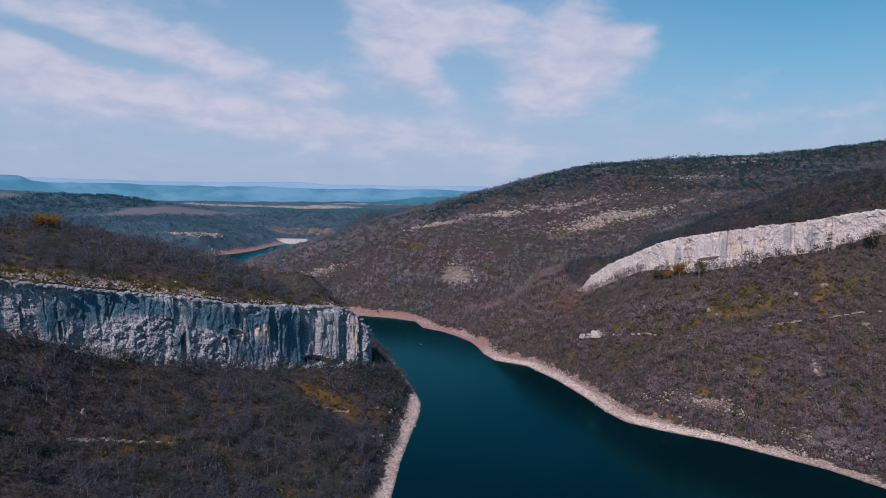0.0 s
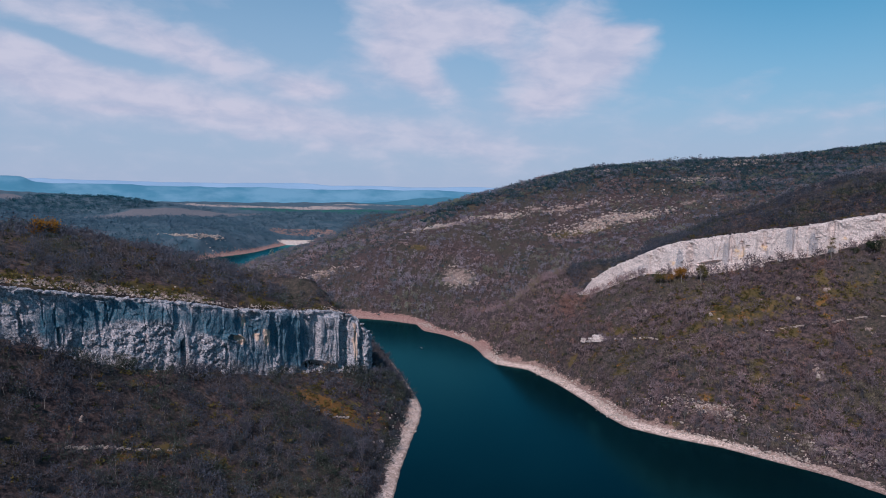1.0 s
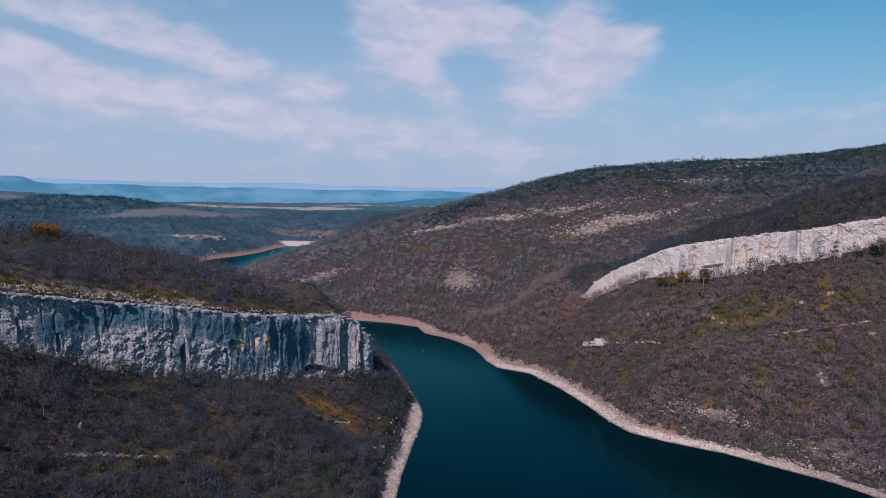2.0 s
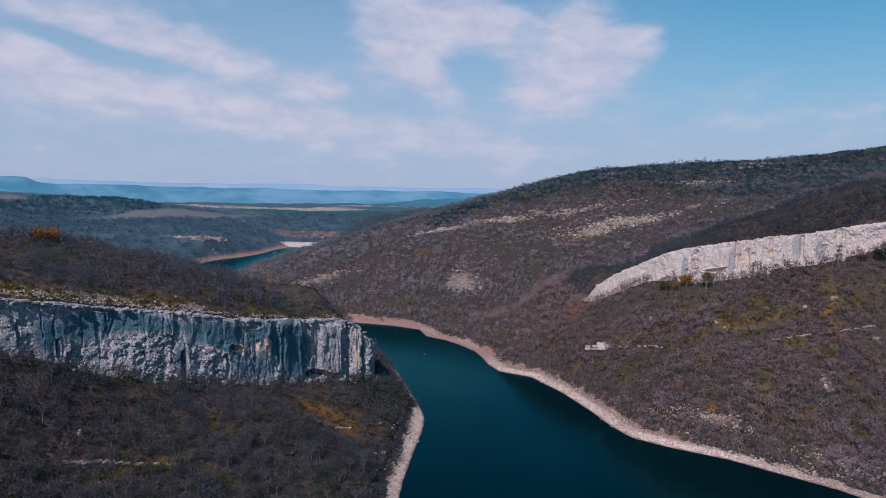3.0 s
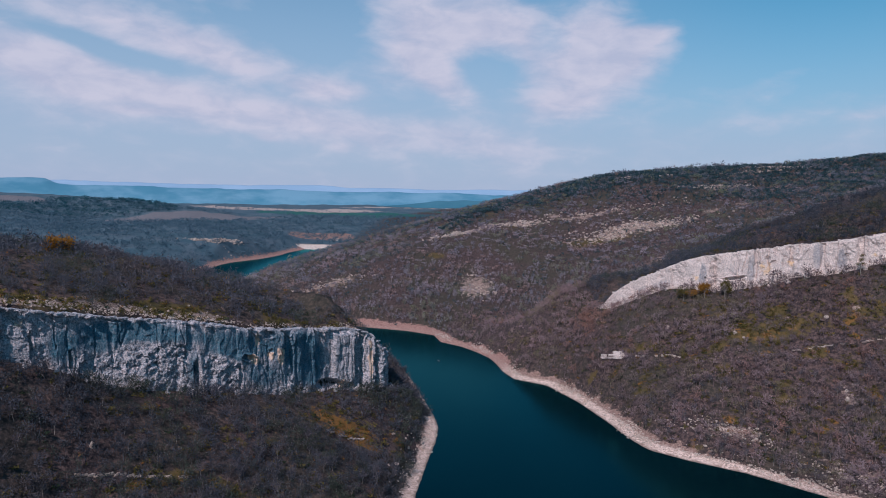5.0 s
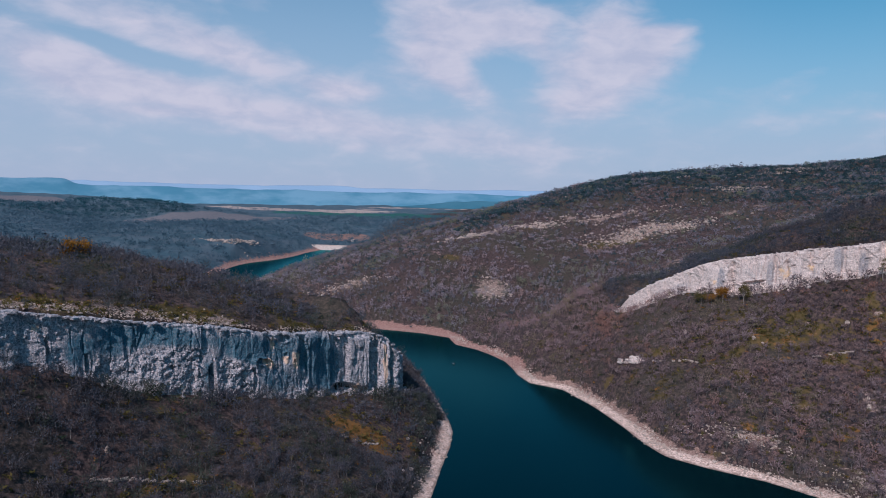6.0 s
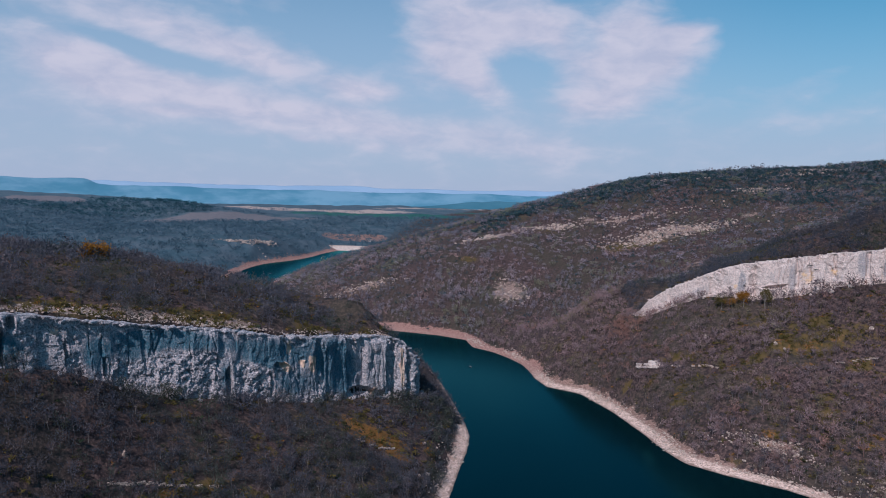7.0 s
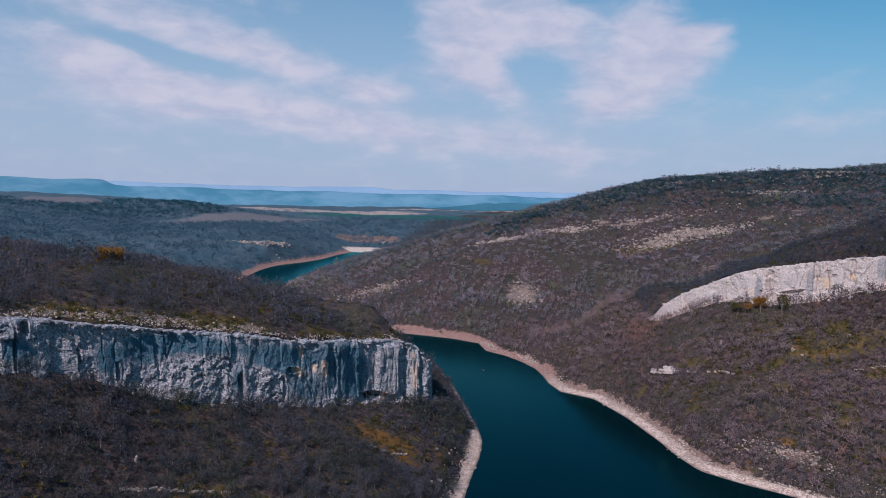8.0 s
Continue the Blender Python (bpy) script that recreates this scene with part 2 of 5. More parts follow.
def rock_material(name, light, dark, stain_shade, warm, stain_shade_mix, pitted=0.7, cracked=0.75):
    """Limestone: broken pale rock, dark water streaks that can also carry painted shade, and warm ochre patches."""
    k = Mat(name, 0.92)
    fine, mid = k.noise(1.3, 6, 0.68), k.noise(0.22, 5, 0.6)
    streak, drip = k.noise(0.55, 5, 0.6, (1, 1, 0.10)), k.noise(1.7, 4, 0.6, (1, 1, 0.07))
    layers = k.noise(0.5, 4, 0.6, (0.10, 0.10, 1.6))
    c = k.mix(k.span(fine, 0.33, 0.66), dark, light)
    c = k.mix(k.span(layers, 0.56, 0.70, 0, 0.45), c, dark)
    for turned, n in ((0, k.noise(0.30, 5, 0.62, (1, 1, 0.35), dist=1.2)), (1, k.noise(0.35, 4, 0.6, (0.3, 0.3, 1.5), dist=0.8))):
        line = k.span(k.calc("ABSOLUTE", k.calc("SUBTRACT", n, 0.5)), 0.005, 0.018, cracked, 0)
        c = k.mix(line, c, (dark[0] * 0.3, dark[1] * 0.3, dark[2] * 0.3))
    # no hollows here: the dark of small recesses is only coloured on
    pit_shade = k.noise(0.75, 6, 0.7, (1, 1, 0.55))
    c = k.mix(k.calc("MULTIPLY", k.span(pit_shade, 0.56, 0.72, 0, pitted), k.span(k.attr("wet"), 0.5, 0.05)), c, (dark[0] * 0.55, dark[1] * 0.58, dark[2] * 0.62))
    wet = k.calc("MULTIPLY", k.span(k.calc("ADD", k.calc("MULTIPLY", streak, 0.6), k.attr("wet")), 0.55, 0.95), stain_shade_mix)
    c = k.mix(wet, c, k.mix(k.span(fine, 0.42, 0.64, 0, 0.75), k.mix(k.span(drip, 0.38, 0.64), (stain_shade[0] * 0.62, stain_shade[1] * 0.66, stain_shade[2] * 0.70), stain_shade), dark))
    c = k.mix(k.span(drip, 0.54, 0.68, 0, 0.35 * stain_shade_mix), c, stain_shade)
    c = k.mix(k.span(k.calc("ADD", k.attr("ochre"), k.calc("MULTIPLY", k.calc("SUBTRACT", mid, 0.5), 2.4)), 0.35, 0.75), c, warm)
    return k.colour(c).bump(k.calc("ADD", fine, k.calc("MULTIPLY", mid, 1.5)), 1.0, 1.1).m


def wood_material(name, dull, bright, far=False, mixed=1.0):
    """Bare twigs and limbs: each tree has its own tone."""
    k = Mat(name, 0.9)
    c = k.mix(k.attr("tone"), dull, bright)
    c = k.mix(k.span(k.noise(0.012, 3), 0.35, 0.65, 0, 0.5), c, (bright[0] * 0.62, bright[1] * 0.72, bright[2] * 0.80))
    kind = k.attr("hue")
    c = k.mix(k.span(kind, 0.55, 0.76, 0, 0.75 * mixed), c, (bright[0] * 0.46, bright[1] * 0.58, bright[2] * 0.26))
    c = k.mix(k.span(kind, 0.40, 0.18, 0, 0.50 * mixed), c, (bright[0] * 1.00, bright[1] * 0.66, bright[2] * 0.38))
    if not far:
        n = k.node("ShaderNodeNewGeometry")
        c = k.mix(k.span(n.outputs["Random Per Island"], 0.80, 1.0, 0, 0.40), c, (0.34, 0.29, 0.28))
    return thin(k, c)


def thin(k, c):
    """Twigs and leaves are lit from both sides."""
    k.colour(c)
    back = k.node("ShaderNodeBsdfTranslucent")
    k.put(c, back.inputs["Color"])
    both = k.node("ShaderNodeMixShader")
    both.inputs[0].default_value = 0.22
    k.put(k.bsdf.outputs[0], both.inputs[1])
    k.put(back.outputs[0], both.inputs[2])
    k.put(both.outputs[0], k.nt.nodes["Material Output"].inputs["Surface"])
    return k.m


def solo_wood():
    """Twigs of the trees that stand singly."""
    k = Mat("bare_twigs_single", 0.9)
    info = k.node("ShaderNodeObjectInfo")
    # same dark blue shade in the colour as the shaded slope's twigs
    c = k.mix(info.outputs["Random"], (0.034, 0.036, 0.052), (0.112, 0.101, 0.130))
    n = k.node("ShaderNodeNewGeometry")
    return thin(k, k.mix(k.span(n.outputs["Random Per Island"], 0.80, 1.0, 0, 0.45), c, (0.34, 0.29, 0.28)))


def leaf_material(name, a, b):
    k = Mat(name, 0.85)
    n = k.node("ShaderNodeNewGeometry")
    return thin(k, k.mix(n.outputs["Random Per Island"], a, b))


def plain_material(name, a, b, scale, rough=0.8):
    k = Mat(name, rough)
    return k.colour(k.mix(k.span(k.noise(scale, 4), 0.35, 0.65), a, b)).m


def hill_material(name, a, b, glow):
    """Far hills in thick air: the air's light is put in as blue colour and glow."""
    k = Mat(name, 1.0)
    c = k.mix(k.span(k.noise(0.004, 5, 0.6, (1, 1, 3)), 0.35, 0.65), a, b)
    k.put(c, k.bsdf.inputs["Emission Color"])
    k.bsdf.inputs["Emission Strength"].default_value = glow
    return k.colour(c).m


GROUND, WATER = ground_material(), water_material()
# the shaded cliff has its blue shade put into the dark and streak colours
CLIFF_SHADE = rock_material("limestone_shade_toned", (0.82, 0.705, 0.715), (0.255, 0.290, 0.335), (0.075, 0.195, 0.265), (0.86, 0.60, 0.46), 1.0)
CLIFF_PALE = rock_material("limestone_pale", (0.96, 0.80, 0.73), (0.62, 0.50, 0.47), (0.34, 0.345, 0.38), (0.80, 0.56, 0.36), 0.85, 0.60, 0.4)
ROCK = rock_material("limestone_rubble", (0.76, 0.61, 0.525), (0.38, 0.29, 0.25), (0.21, 0.19, 0.185), (0.55, 0.42, 0.30), 0.3, 0.35, 0.5)
# shade of one slope and sun on the other, put into two twig colours
TWIG_SHADED = wood_material("bare_twigs_shaded", (0.023, 0.033, 0.047), (0.108, 0.108, 0.134))
TWIG_WARM_LIT = wood_material("bare_twigs_warm_lit", (0.090, 0.064, 0.070), (0.388, 0.262, 0.268))
# distant trees: haze put into the twig colour, bluer with each step outward
TWIG_HALF_HAZY = wood_material("bare_twigs_half_hazy", (0.084, 0.110, 0.144), (0.450, 0.360, 0.400), True)
TWIG_HAZY = wood_material("bare_woods_hazy", (0.070, 0.126, 0.165), (0.170, 0.222, 0.275), True, 0.0)
PINE_HAZY = wood_material("far_pine_hazy", (0.016, 0.080, 0.104), (0.034, 0.110, 0.138), True, 0.0)
LEAF_ORANGE = leaf_material("orange_leaves", (0.24, 0.095, 0.012), (0.34, 0.17, 0.03))
LEAF_GREEN = leaf_material("evergreen_leaves", (0.018, 0.030, 0.018), (0.04, 0.055, 0.028))
# hill shrubs: the blue of the air between is mixed into the leaves
LEAF_HAZY = leaf_material("evergreen_leaves_hazy", (0.024, 0.058, 0.072), (0.046, 0.092, 0.106))
LEAF_OLIVE = leaf_material("olive_leaves", (0.075, 0.068, 0.020), (0.15, 0.11, 0.03))
TWIG_SOLO = solo_wood()
BARK = plain_material("grey_bark", (0.16, 0.135, 0.12), (0.28, 0.25, 0.23), 1.5)
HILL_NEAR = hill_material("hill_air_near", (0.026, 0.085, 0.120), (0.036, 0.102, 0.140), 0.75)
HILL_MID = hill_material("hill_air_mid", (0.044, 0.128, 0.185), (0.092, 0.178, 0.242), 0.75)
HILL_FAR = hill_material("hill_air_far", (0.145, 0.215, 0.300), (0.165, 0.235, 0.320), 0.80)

# ---- the lie of the land ----
def lattice(ix, iy, seed):
    """Random numbers from 0 to 1 that belong to the knots of a square lattice."""
    h = (ix.astype(np.int64) * 374761393 + iy.astype(np.int64) * 668265263 + seed * 974634777) & 0xFFFFFFFF
    h = ((h ^ (h >> 13)) * 1274126177) & 0xFFFFFFFF
    return ((h ^ (h >> 16)) & 0xFFFF) / 65535.0


def rough(x, y, size, octaves=4, seed=0, gain=0.5):
    """Smooth noise about zero, with details down from the given size in metres."""
    out, amp, norm = np.zeros(np.shape(x)), 1.0, 0.0
    for k in range(octaves):
        u, v = x / size * 2 ** k + 17.3 * k, y / size * 2 ** k - 9.1 * k
        iu, iv = np.floor(u), np.floor(v)
        fu, fv = u - iu, v - iv
        fu, fv = fu * fu * (3 - 2 * fu), fv * fv * (3 - 2 * fv)
        a, b = lattice(iu, iv, seed + k), lattice(iu + 1, iv, seed + k)
        c, d = lattice(iu, iv + 1, seed + k), lattice(iu + 1, iv + 1, seed + k)
        out += amp * ((a * (1 - fu) + b * fu) * (1 - fv) + (c * (1 - fu) + d * fu) * fv - 0.5)
        norm += amp * 0.5
        amp *= gain
    return out / norm


def ease(x, a, b):
    t = np.clip((x - a) / (b - a), 0, 1)
    return t * t * (3 - 2 * t)


def curve(knots, step):
    """A smooth line through the knots (any number of columns), with a point about every step metres."""
    p = np.array(knots, float)
    q = np.vstack((2 * p[0] - p[1], p, 2 * p[-1] - p[-2]))
    out = []
    for k in range(1, len(q) - 2):
        n = max(1, int(np.linalg.norm((q[k + 1] - q[k])[:2]) / step))
        t = (np.arange(n) / n)[:, None]
        a, b, c, d = q[k - 1], q[k], q[k + 1], q[k + 2]
        out.append(0.5 * (2 * b + (c - a) * t + (2 * a - 5 * b + 4 * c - d) * t ** 2 + (3 * b - a - 3 * c + d) * t ** 3))
    return np.vstack((*out, p[-1:]))


def near_line(x, y, line):
    """For each place: the distance to the line, the side (left of its run is positive), and the number of the line's nearest point."""
    best, side, where = np.full(len(x), 1e18), np.zeros(len(x)), np.zeros(len(x))
    for k in range(len(line) - 1):
        ax, ay = line[k][:2]
        bx, by = line[k + 1][:2] - line[k][:2]
        t = np.clip(((x - ax) * bx + (y - ay) * by) / (bx * bx + by * by), 0, 1)
        dx, dy = x - ax - t * bx, y - ay - t * by
        d = dx * dx + dy * dy
        m = d < best
        best[m], where[m] = d[m], k + t[m]
        side[m] = np.sign(bx * dy - by * dx)[m]
    return np.sqrt(best), side, where


def inside(x, y, poly):
    odd = np.zeros(len(x), bool)
    for (ax, ay), (bx, by) in zip(poly, np.roll(poly, -1, 0)):
        if ay != by:
            odd ^= ((ay > y) != (by > y)) & (x < (bx - ax) * (y - ay) / (by - ay) + ax)
    return odd


# the lake's two shores, from the near reach to the dam
SHORE_W = ((-30, -420), (-40, -150), (-55, 100), (-60, 260), (-64, 342), (-68, 385), (-70, 426), (-71, 465), (-74, 495), (-81, 519),
           (-93, 552), (-118, 618), (-145, 680), (-180, 735), (-250, 775), (-340, 815), (-470, 930), (-585, 1110), (-618, 1205),
           (-652, 1330), (-663, 1440), (-640, 1540), (-634, 1640), (-640, 1720), (-636, 1832))
SHORE_E = ((430, -420), (400, -50), (330, 180), (255, 300), (205, 362), (181, 395), (162, 417), (139, 434), (114, 453), (84, 467),
           (62, 481), (52, 500), (38, 538), (19, 582), (-4, 622), (-32, 636), (-44, 662), (-59, 709), (-92, 754), (-117, 772), (-130, 806),
           (-164, 822), (-205, 829), (-245, 836), (-320, 885), (-430, 1000), (-505, 1110), (-536, 1235), (-551, 1377), (-569, 1552), (-588, 1735), (-560, 1832))
LAKE = np.vstack((curve(SHORE_W, 24), curve(SHORE_E, 24)[::-1]))
LAKE_LINE = np.vstack((LAKE, LAKE[:1]))

# cliffs: x, y, foot, height
CLIFF_A = ((-400, 60, 80, 0), (-330, 120, 87, 8), (-280, 190, 94, 14), (-252, 238, 95, 17), (-236, 266, 90, 20), (-227, 282, 85, 22), (-217, 300, 78, 25), (-206, 322, 67, 31),
           (-190, 344, 58.5, 34.5), (-174, 367, 52.5, 35.5), (-158, 394, 45.5, 35.5), (-147, 420, 39, 38), (-136, 446, 35.5, 37.5), (-124, 463, 31, 39),
           (-115, 475, 29, 36), (-109.5, 483, 27, 28), (-109, 492, 26, 24), (-116, 508, 26, 20), (-127, 528, 28, 12), (-142, 556, 30, 0))
CLIFF_B = ((38, 704, 56, 0), (44, 690, 56, 5), (52, 681, 58, 15), (66, 670, 67, 17), (88, 653, 79, 18), (108, 638, 84, 24), (132, 626, 85, 29),
           (160, 616, 92, 28), (187, 610, 100, 25), (207, 605, 104, 24), (224, 600, 110, 22), (248, 590, 118, 20), (290, 572, 128, 16), (340, 545, 142, 8), (392, 500, 160, 0))
LINE_A, LINE_B = curve(CLIFF_A, 5.0), curve(CLIFF_B, 5.0)

# ridges, terraces and hollows: x, y, height of the ground
WEST_BANK = (
    ((-260, 100, 62), (-215, 200, 55), (-180, 262, 39), (-164, 292, 38), (-140, 332, 34), (-112, 398, 25), (-96, 470, 16)),
    ((-190, 40, 36), (-160, 190, 28), (-134, 300, 27), (-115, 326, 22), (-90, 350, 17), (-86, 430, 12)),
    ((-240, 300, 107), (-212, 345, 99), (-186, 379, 90), (-162, 415, 80), (-148, 440, 76), (-133, 472, 70)),
    ((-420, 250, 126), (-330, 330, 124), (-250, 345, 115), (-232, 358, 110), (-200, 388, 99), (-176, 416, 88)),
    ((-470, 330, 128), (-360, 375, 126), (-297, 385, 122), (-266, 382, 120), (-240, 405, 113), (-214, 432, 103), (-196, 452, 93), (-174, 472, 81), (-152, 492, 69), (-136, 512, 60), (-130, 535, 50)),
    ((-700, 560, 105), (-420, 560, 98), (-300, 560, 84), (-210, 580, 62), (-158, 596, 38)),
    ((-800, 800, 62), (-560, 800, 42), (-400, 740, 36), (-280, 700, 28)),
)
EAST_BANK = (
    ((235, 470, 30), (184, 484, 20), (139, 495, 23), (91, 516, 27), (60, 545, 20), (36, 590, 28)),
    ((300, 480, 66), (233, 540, 62), (191, 540, 55), (165, 545, 53), (128, 560, 61), (92, 576, 40), (62, 622, 54), (36, 660, 50)),
    ((280, 545, 98), (195, 574, 86), (140, 590, 72), (90, 620, 66)),
    ((10, 690, 38), (-6, 700, 38), (-30, 740, 26), (-62, 790, 14)),
    ((0, 745, 58), (22, 735, 67), (56, 725, 80), (96, 715, 94), (120, 712, 106), (169, 717, 125), (222, 732, 144), (271, 737, 161), (305, 742, 171), (420, 770, 196)),
    ((-60, 850, 10), (20, 860, 34), (90, 850, 60), (180, 860, 88), (300, 880, 120), (450, 900, 150)),
)
FAR_HILL = (
    ((-340, 965, 25), (-271, 962, 42), (-213, 885, 20), (-138, 888, 29), (-102, 965, 42), (-33, 978, 51)),
    ((-500, 1330, 14), (-360, 1120, 45), (-250, 1060, 66), (-209, 1022, 71), (-162, 1016, 67), (-95, 1070, 95), (27, 1105, 90), (123, 1113, 108), (240, 1130, 128), (420, 1120, 160)),
    ((-480, 1500, 18), (-330, 1300, 70), (-171, 1215, 108), (-97, 1285, 137), (-29, 1315, 156), (29, 1335, 171), (128, 1365, 195), (271, 1400, 205), (400, 1450, 214), (470, 1480, 224), (640, 1545, 249), (900, 1600, 262)),
    ((0, 1230, 140), (121, 1260, 166), (262, 1276, 174), (394, 1400, 200), (556, 1440, 215)),
    ((-400, 1700, 30), (-200, 1700, 110), (0, 1750, 140), (300, 1800, 170), (700, 1900, 200)),
)
FAR_VALLEY = (
    ((-760, 1250, 16), (-720, 1420, 30), (-690, 1480, 36), (-700, 1600, 40)),
    ((-1000, 1300, 44), (-860, 1700, 58), (-740, 1800, 30), (-640, 2000, 14), (-560, 2010, 16), (-450, 1950, 24)),
    ((-1100, 900, 60), (-1300, 1300, 58), (-1085, 1694, 50), (-1340, 2000, 52), (-1110, 2000, 56)),
    ((-2300, 2250, 125), (-1935, 2380, 112), (-1790, 2330, 114), (-1640, 2320, 110), (-1478, 2300, 104), (-1320, 2230, 92), (-1221, 2150, 74)),
    ((-1045, 2400, 50), (-420, 2400, 64), (0, 2500, 80)),
    ((-2600, 3000, 60), (-1641, 3000, 55), (-1307, 3000, 54), (-579, 3300, 66), (200, 3300, 74)),
    ((-3800, 4000, 60), (-2000, 4200, 60), (-500, 4300, 66), (1500, 4300, 80), (3500, 3500, 120)),
)
ROUND_ABOUT = (
    ((1000, 700, 260), (800, 300, 240), (700, 0, 220), (600, -400, 200), (300, -900, 180)),
    ((-500, -300, 90), (-700, 100, 110), (-900, 500, 110), (-1800, 900, 90), (-3500, 1500, 90)),
    ((2500, 1500, 220), (3000, -500, 200), (1500, -2500, 180), (-1500, -2500, 180), (-3500, -800, 150)),
)
RELIEF = WEST_BANK + EAST_BANK + FAR_HILL + FAR_VALLEY + ROUND_ABOUT


def step_of(x, y, line):
    """How far a cliff lifts the ground behind it."""
    d, side, at = near_line(x, y, line)
    return np.interp(at, np.arange(len(line)), line[:, 3]) * ease(d * side, 4.0, 9.0) * (1 - ease(d, 50, 200))


class Land:
    """The height of the ground: a smooth sheet through the shores, ridges and terraces, lifted at the cliffs."""

    def __init__(self):
        rows = [curve(r, 45) for r in RELIEF]
        rows += [np.c_[curve(s, 30), np.zeros(len(curve(s, 30)))] for s in (SHORE_W, SHORE_E)]
        pts = np.vstack(rows)
        keep = ~inside(pts[:, 0], pts[:, 1], LAKE) | (pts[:, 2] == 0)
        pts = pts[keep]
        z = pts[:, 2] - step_of(pts[:, 0], pts[:, 1], LINE_A) - step_of(pts[:, 0], pts[:, 1], LINE_B)
        # before and behind each cliff's step the sheet lies at the height of its foot
        toe = []
        for knots in (CLIFF_A, CLIFF_B):
            c = curve(knots, 9)
            g = np.gradient(c[:, :2], axis=0)
            g /= np.linalg.norm(g, axis=1)[:, None]
            for off in (2.5, -8.0):
                toe.append(np.c_[c[:, 0] + g[:, 1] * off, c[:, 1] - g[:, 0] * off, c[:, 2]])
        feet = np.vstack(toe)
        self.c = np.vstack((pts[:, :2], feet[:, :2]))
        z = np.r_[z, feet[:, 2]]
        n = len(self.c)
        r = self.kernel(self.c[:, 0], self.c[:, 1])
        a = np.zeros((n + 1, n + 1))
        a[:n, :n] = r + np.eye(n) * -2.0
        a[:n, n] = a[n, :n] = 1
        self.w = np.linalg.solve(a, np.r_[z, 0])

    def kernel(self, x, y):
        return np.sqrt((x[:, None] - self.c[None, :, 0]) ** 2 + (y[:, None] - self.c[None, :, 1]) ** 2 + 64.0)

    def __call__(self, x, y):
        x, y = np.asarray(x, float), np.asarray(y, float)
        out = np.empty(len(x))
        for k in range(0, len(x), 20000):
            out[k:k + 20000] = self.kernel(x[k:k + 20000], y[k:k + 20000]) @ self.w[:-1] + self.w[-1]
        d, _, _ = near_line(x, y, LAKE_LINE)
        wet = inside(x, y, LAKE)
        reach = np.hypot(x, y)
        lump = rough(x, y, 38, 4, 3) * np.clip(reach / 300, 0.8, 4.0) * 1.3 + rough(x, y, 160, 3, 8) * np.clip((reach - 600) / 200, 0, 5)
        out += step_of(x, y, LINE_A) + step_of(x, y, LINE_B) + lump * ease(d, 6, 45)
        bank = np.minimum(d * 0.24, 3.2) + np.maximum(d - 13, 0) * 0.10
        dry = np.maximum(out, np.minimum(bank, 14))
        # the shore is a shelf of stones before the wood begins
        dry = np.minimum(dry, np.maximum(d * 0.28 + rough(x, y, 9, 3, 5) * 0.12, 0.05) + np.maximum(d - np.maximum(10, shelf(x, y) + 1), 0) * 1.35)
        return np.where(wet, -np.minimum(d * 0.35, 14) - 0.05, np.maximum(dry, 0.06 + 0.02 * np.minimum(d, 3)))


land = Land()


def patch(x, y, spots, square=2):
    """Soft-edged spots of ground cover: x, y, half length, half width, turn in degrees, strength. square: 2 for round spots, 6 for fields."""
    out = np.zeros(len(x))
    for cx, cy, a, b, turn, w in spots:
        c, s = math.cos(radians(turn)), math.sin(radians(turn))
        u, v = ((x - cx) * c + (y - cy) * s) / a, (-(x - cx) * s + (y - cy) * c) / b
        out = np.maximum(out, w * (1 - ease((np.abs(u) ** square + np.abs(v) ** square) ** (1 / square), 0.15 if square == 2 else 0.75, 1.3)))
    return out


GRASS = ((-160, 292, 26, 4, 60, 0.75), (-150, 330, 20, 7, 60, 0.45), (-232, 312, 30, 13, 58, 1.0), (-195, 368, 36, 12, 53, 1.0),
         (-157, 428, 24, 9, 65, 0.9), (-138, 474, 16, 7, 62, 0.45), (150, 562, 64, 13, 8, 0.75), (70, 592, 26, 6, -15, 0.7), (215, 562, 30, 9, 5, 0.7), (120, 596, 40, 16, 15, 0.4),
         (-300, 950, 60, 26, 5, 0.6), (-164, 1018, 18, 14, 0, 0.8), (60, 1100, 80, 22, 12, 0.8), (190, 1000, 26, 20, 0, 0.8), (100, 560, 30, 12, 0, 0.35))
SCREE = ((-236, 300, 24, 9, 60, 0.6), (-300, 952, 58, 22, 5, 0.6), (-222, 331, 44, 8, 57, 0.62), (-186, 378, 34, 7, 53, 0.6), (-154, 432, 20, 6, 65, 0.6), (-98, 945, 26, 42, 0, 0.85), (110, 1125, 90, 26, 12, 0.75), (394, 1440, 60, 12, 15, 0.95),
         (262, 1276, 50, 14, 20, 0.7))
SCREE += ((60, 1180, 110, 10, 12, 0.55), (-60, 1150, 45, 14, 10, 0.55), (-145, 1110, 30, 14, 20, 0.6), (110, 486, 26, 9, -25, 0.6),
         (170, 450, 30, 9, -38, 0.55), (40, 655, 10, 16, 20, 0.5), (-735, 1462, 30, 8, 16, 0.85), (-698, 1505, 40, 8, 72, 0.85), (187, 511, 5, 12, 0, 0.6), (-290, 1095, 40, 8, 30, 0.4))
RUST = ((-112, 404, 27, 15, 20, 1.0), (-105, 411, 12, 7, 10, 0.8), (-158, 293, 22, 4, 50, 0.6), (150, 560, 30, 7, 8, 0.45), (205, 560, 18, 6, 8, 0.45), (-89, 425, 6, 5, 0, 0.6), (195, 1000, 24, 14, 0, 0.5))


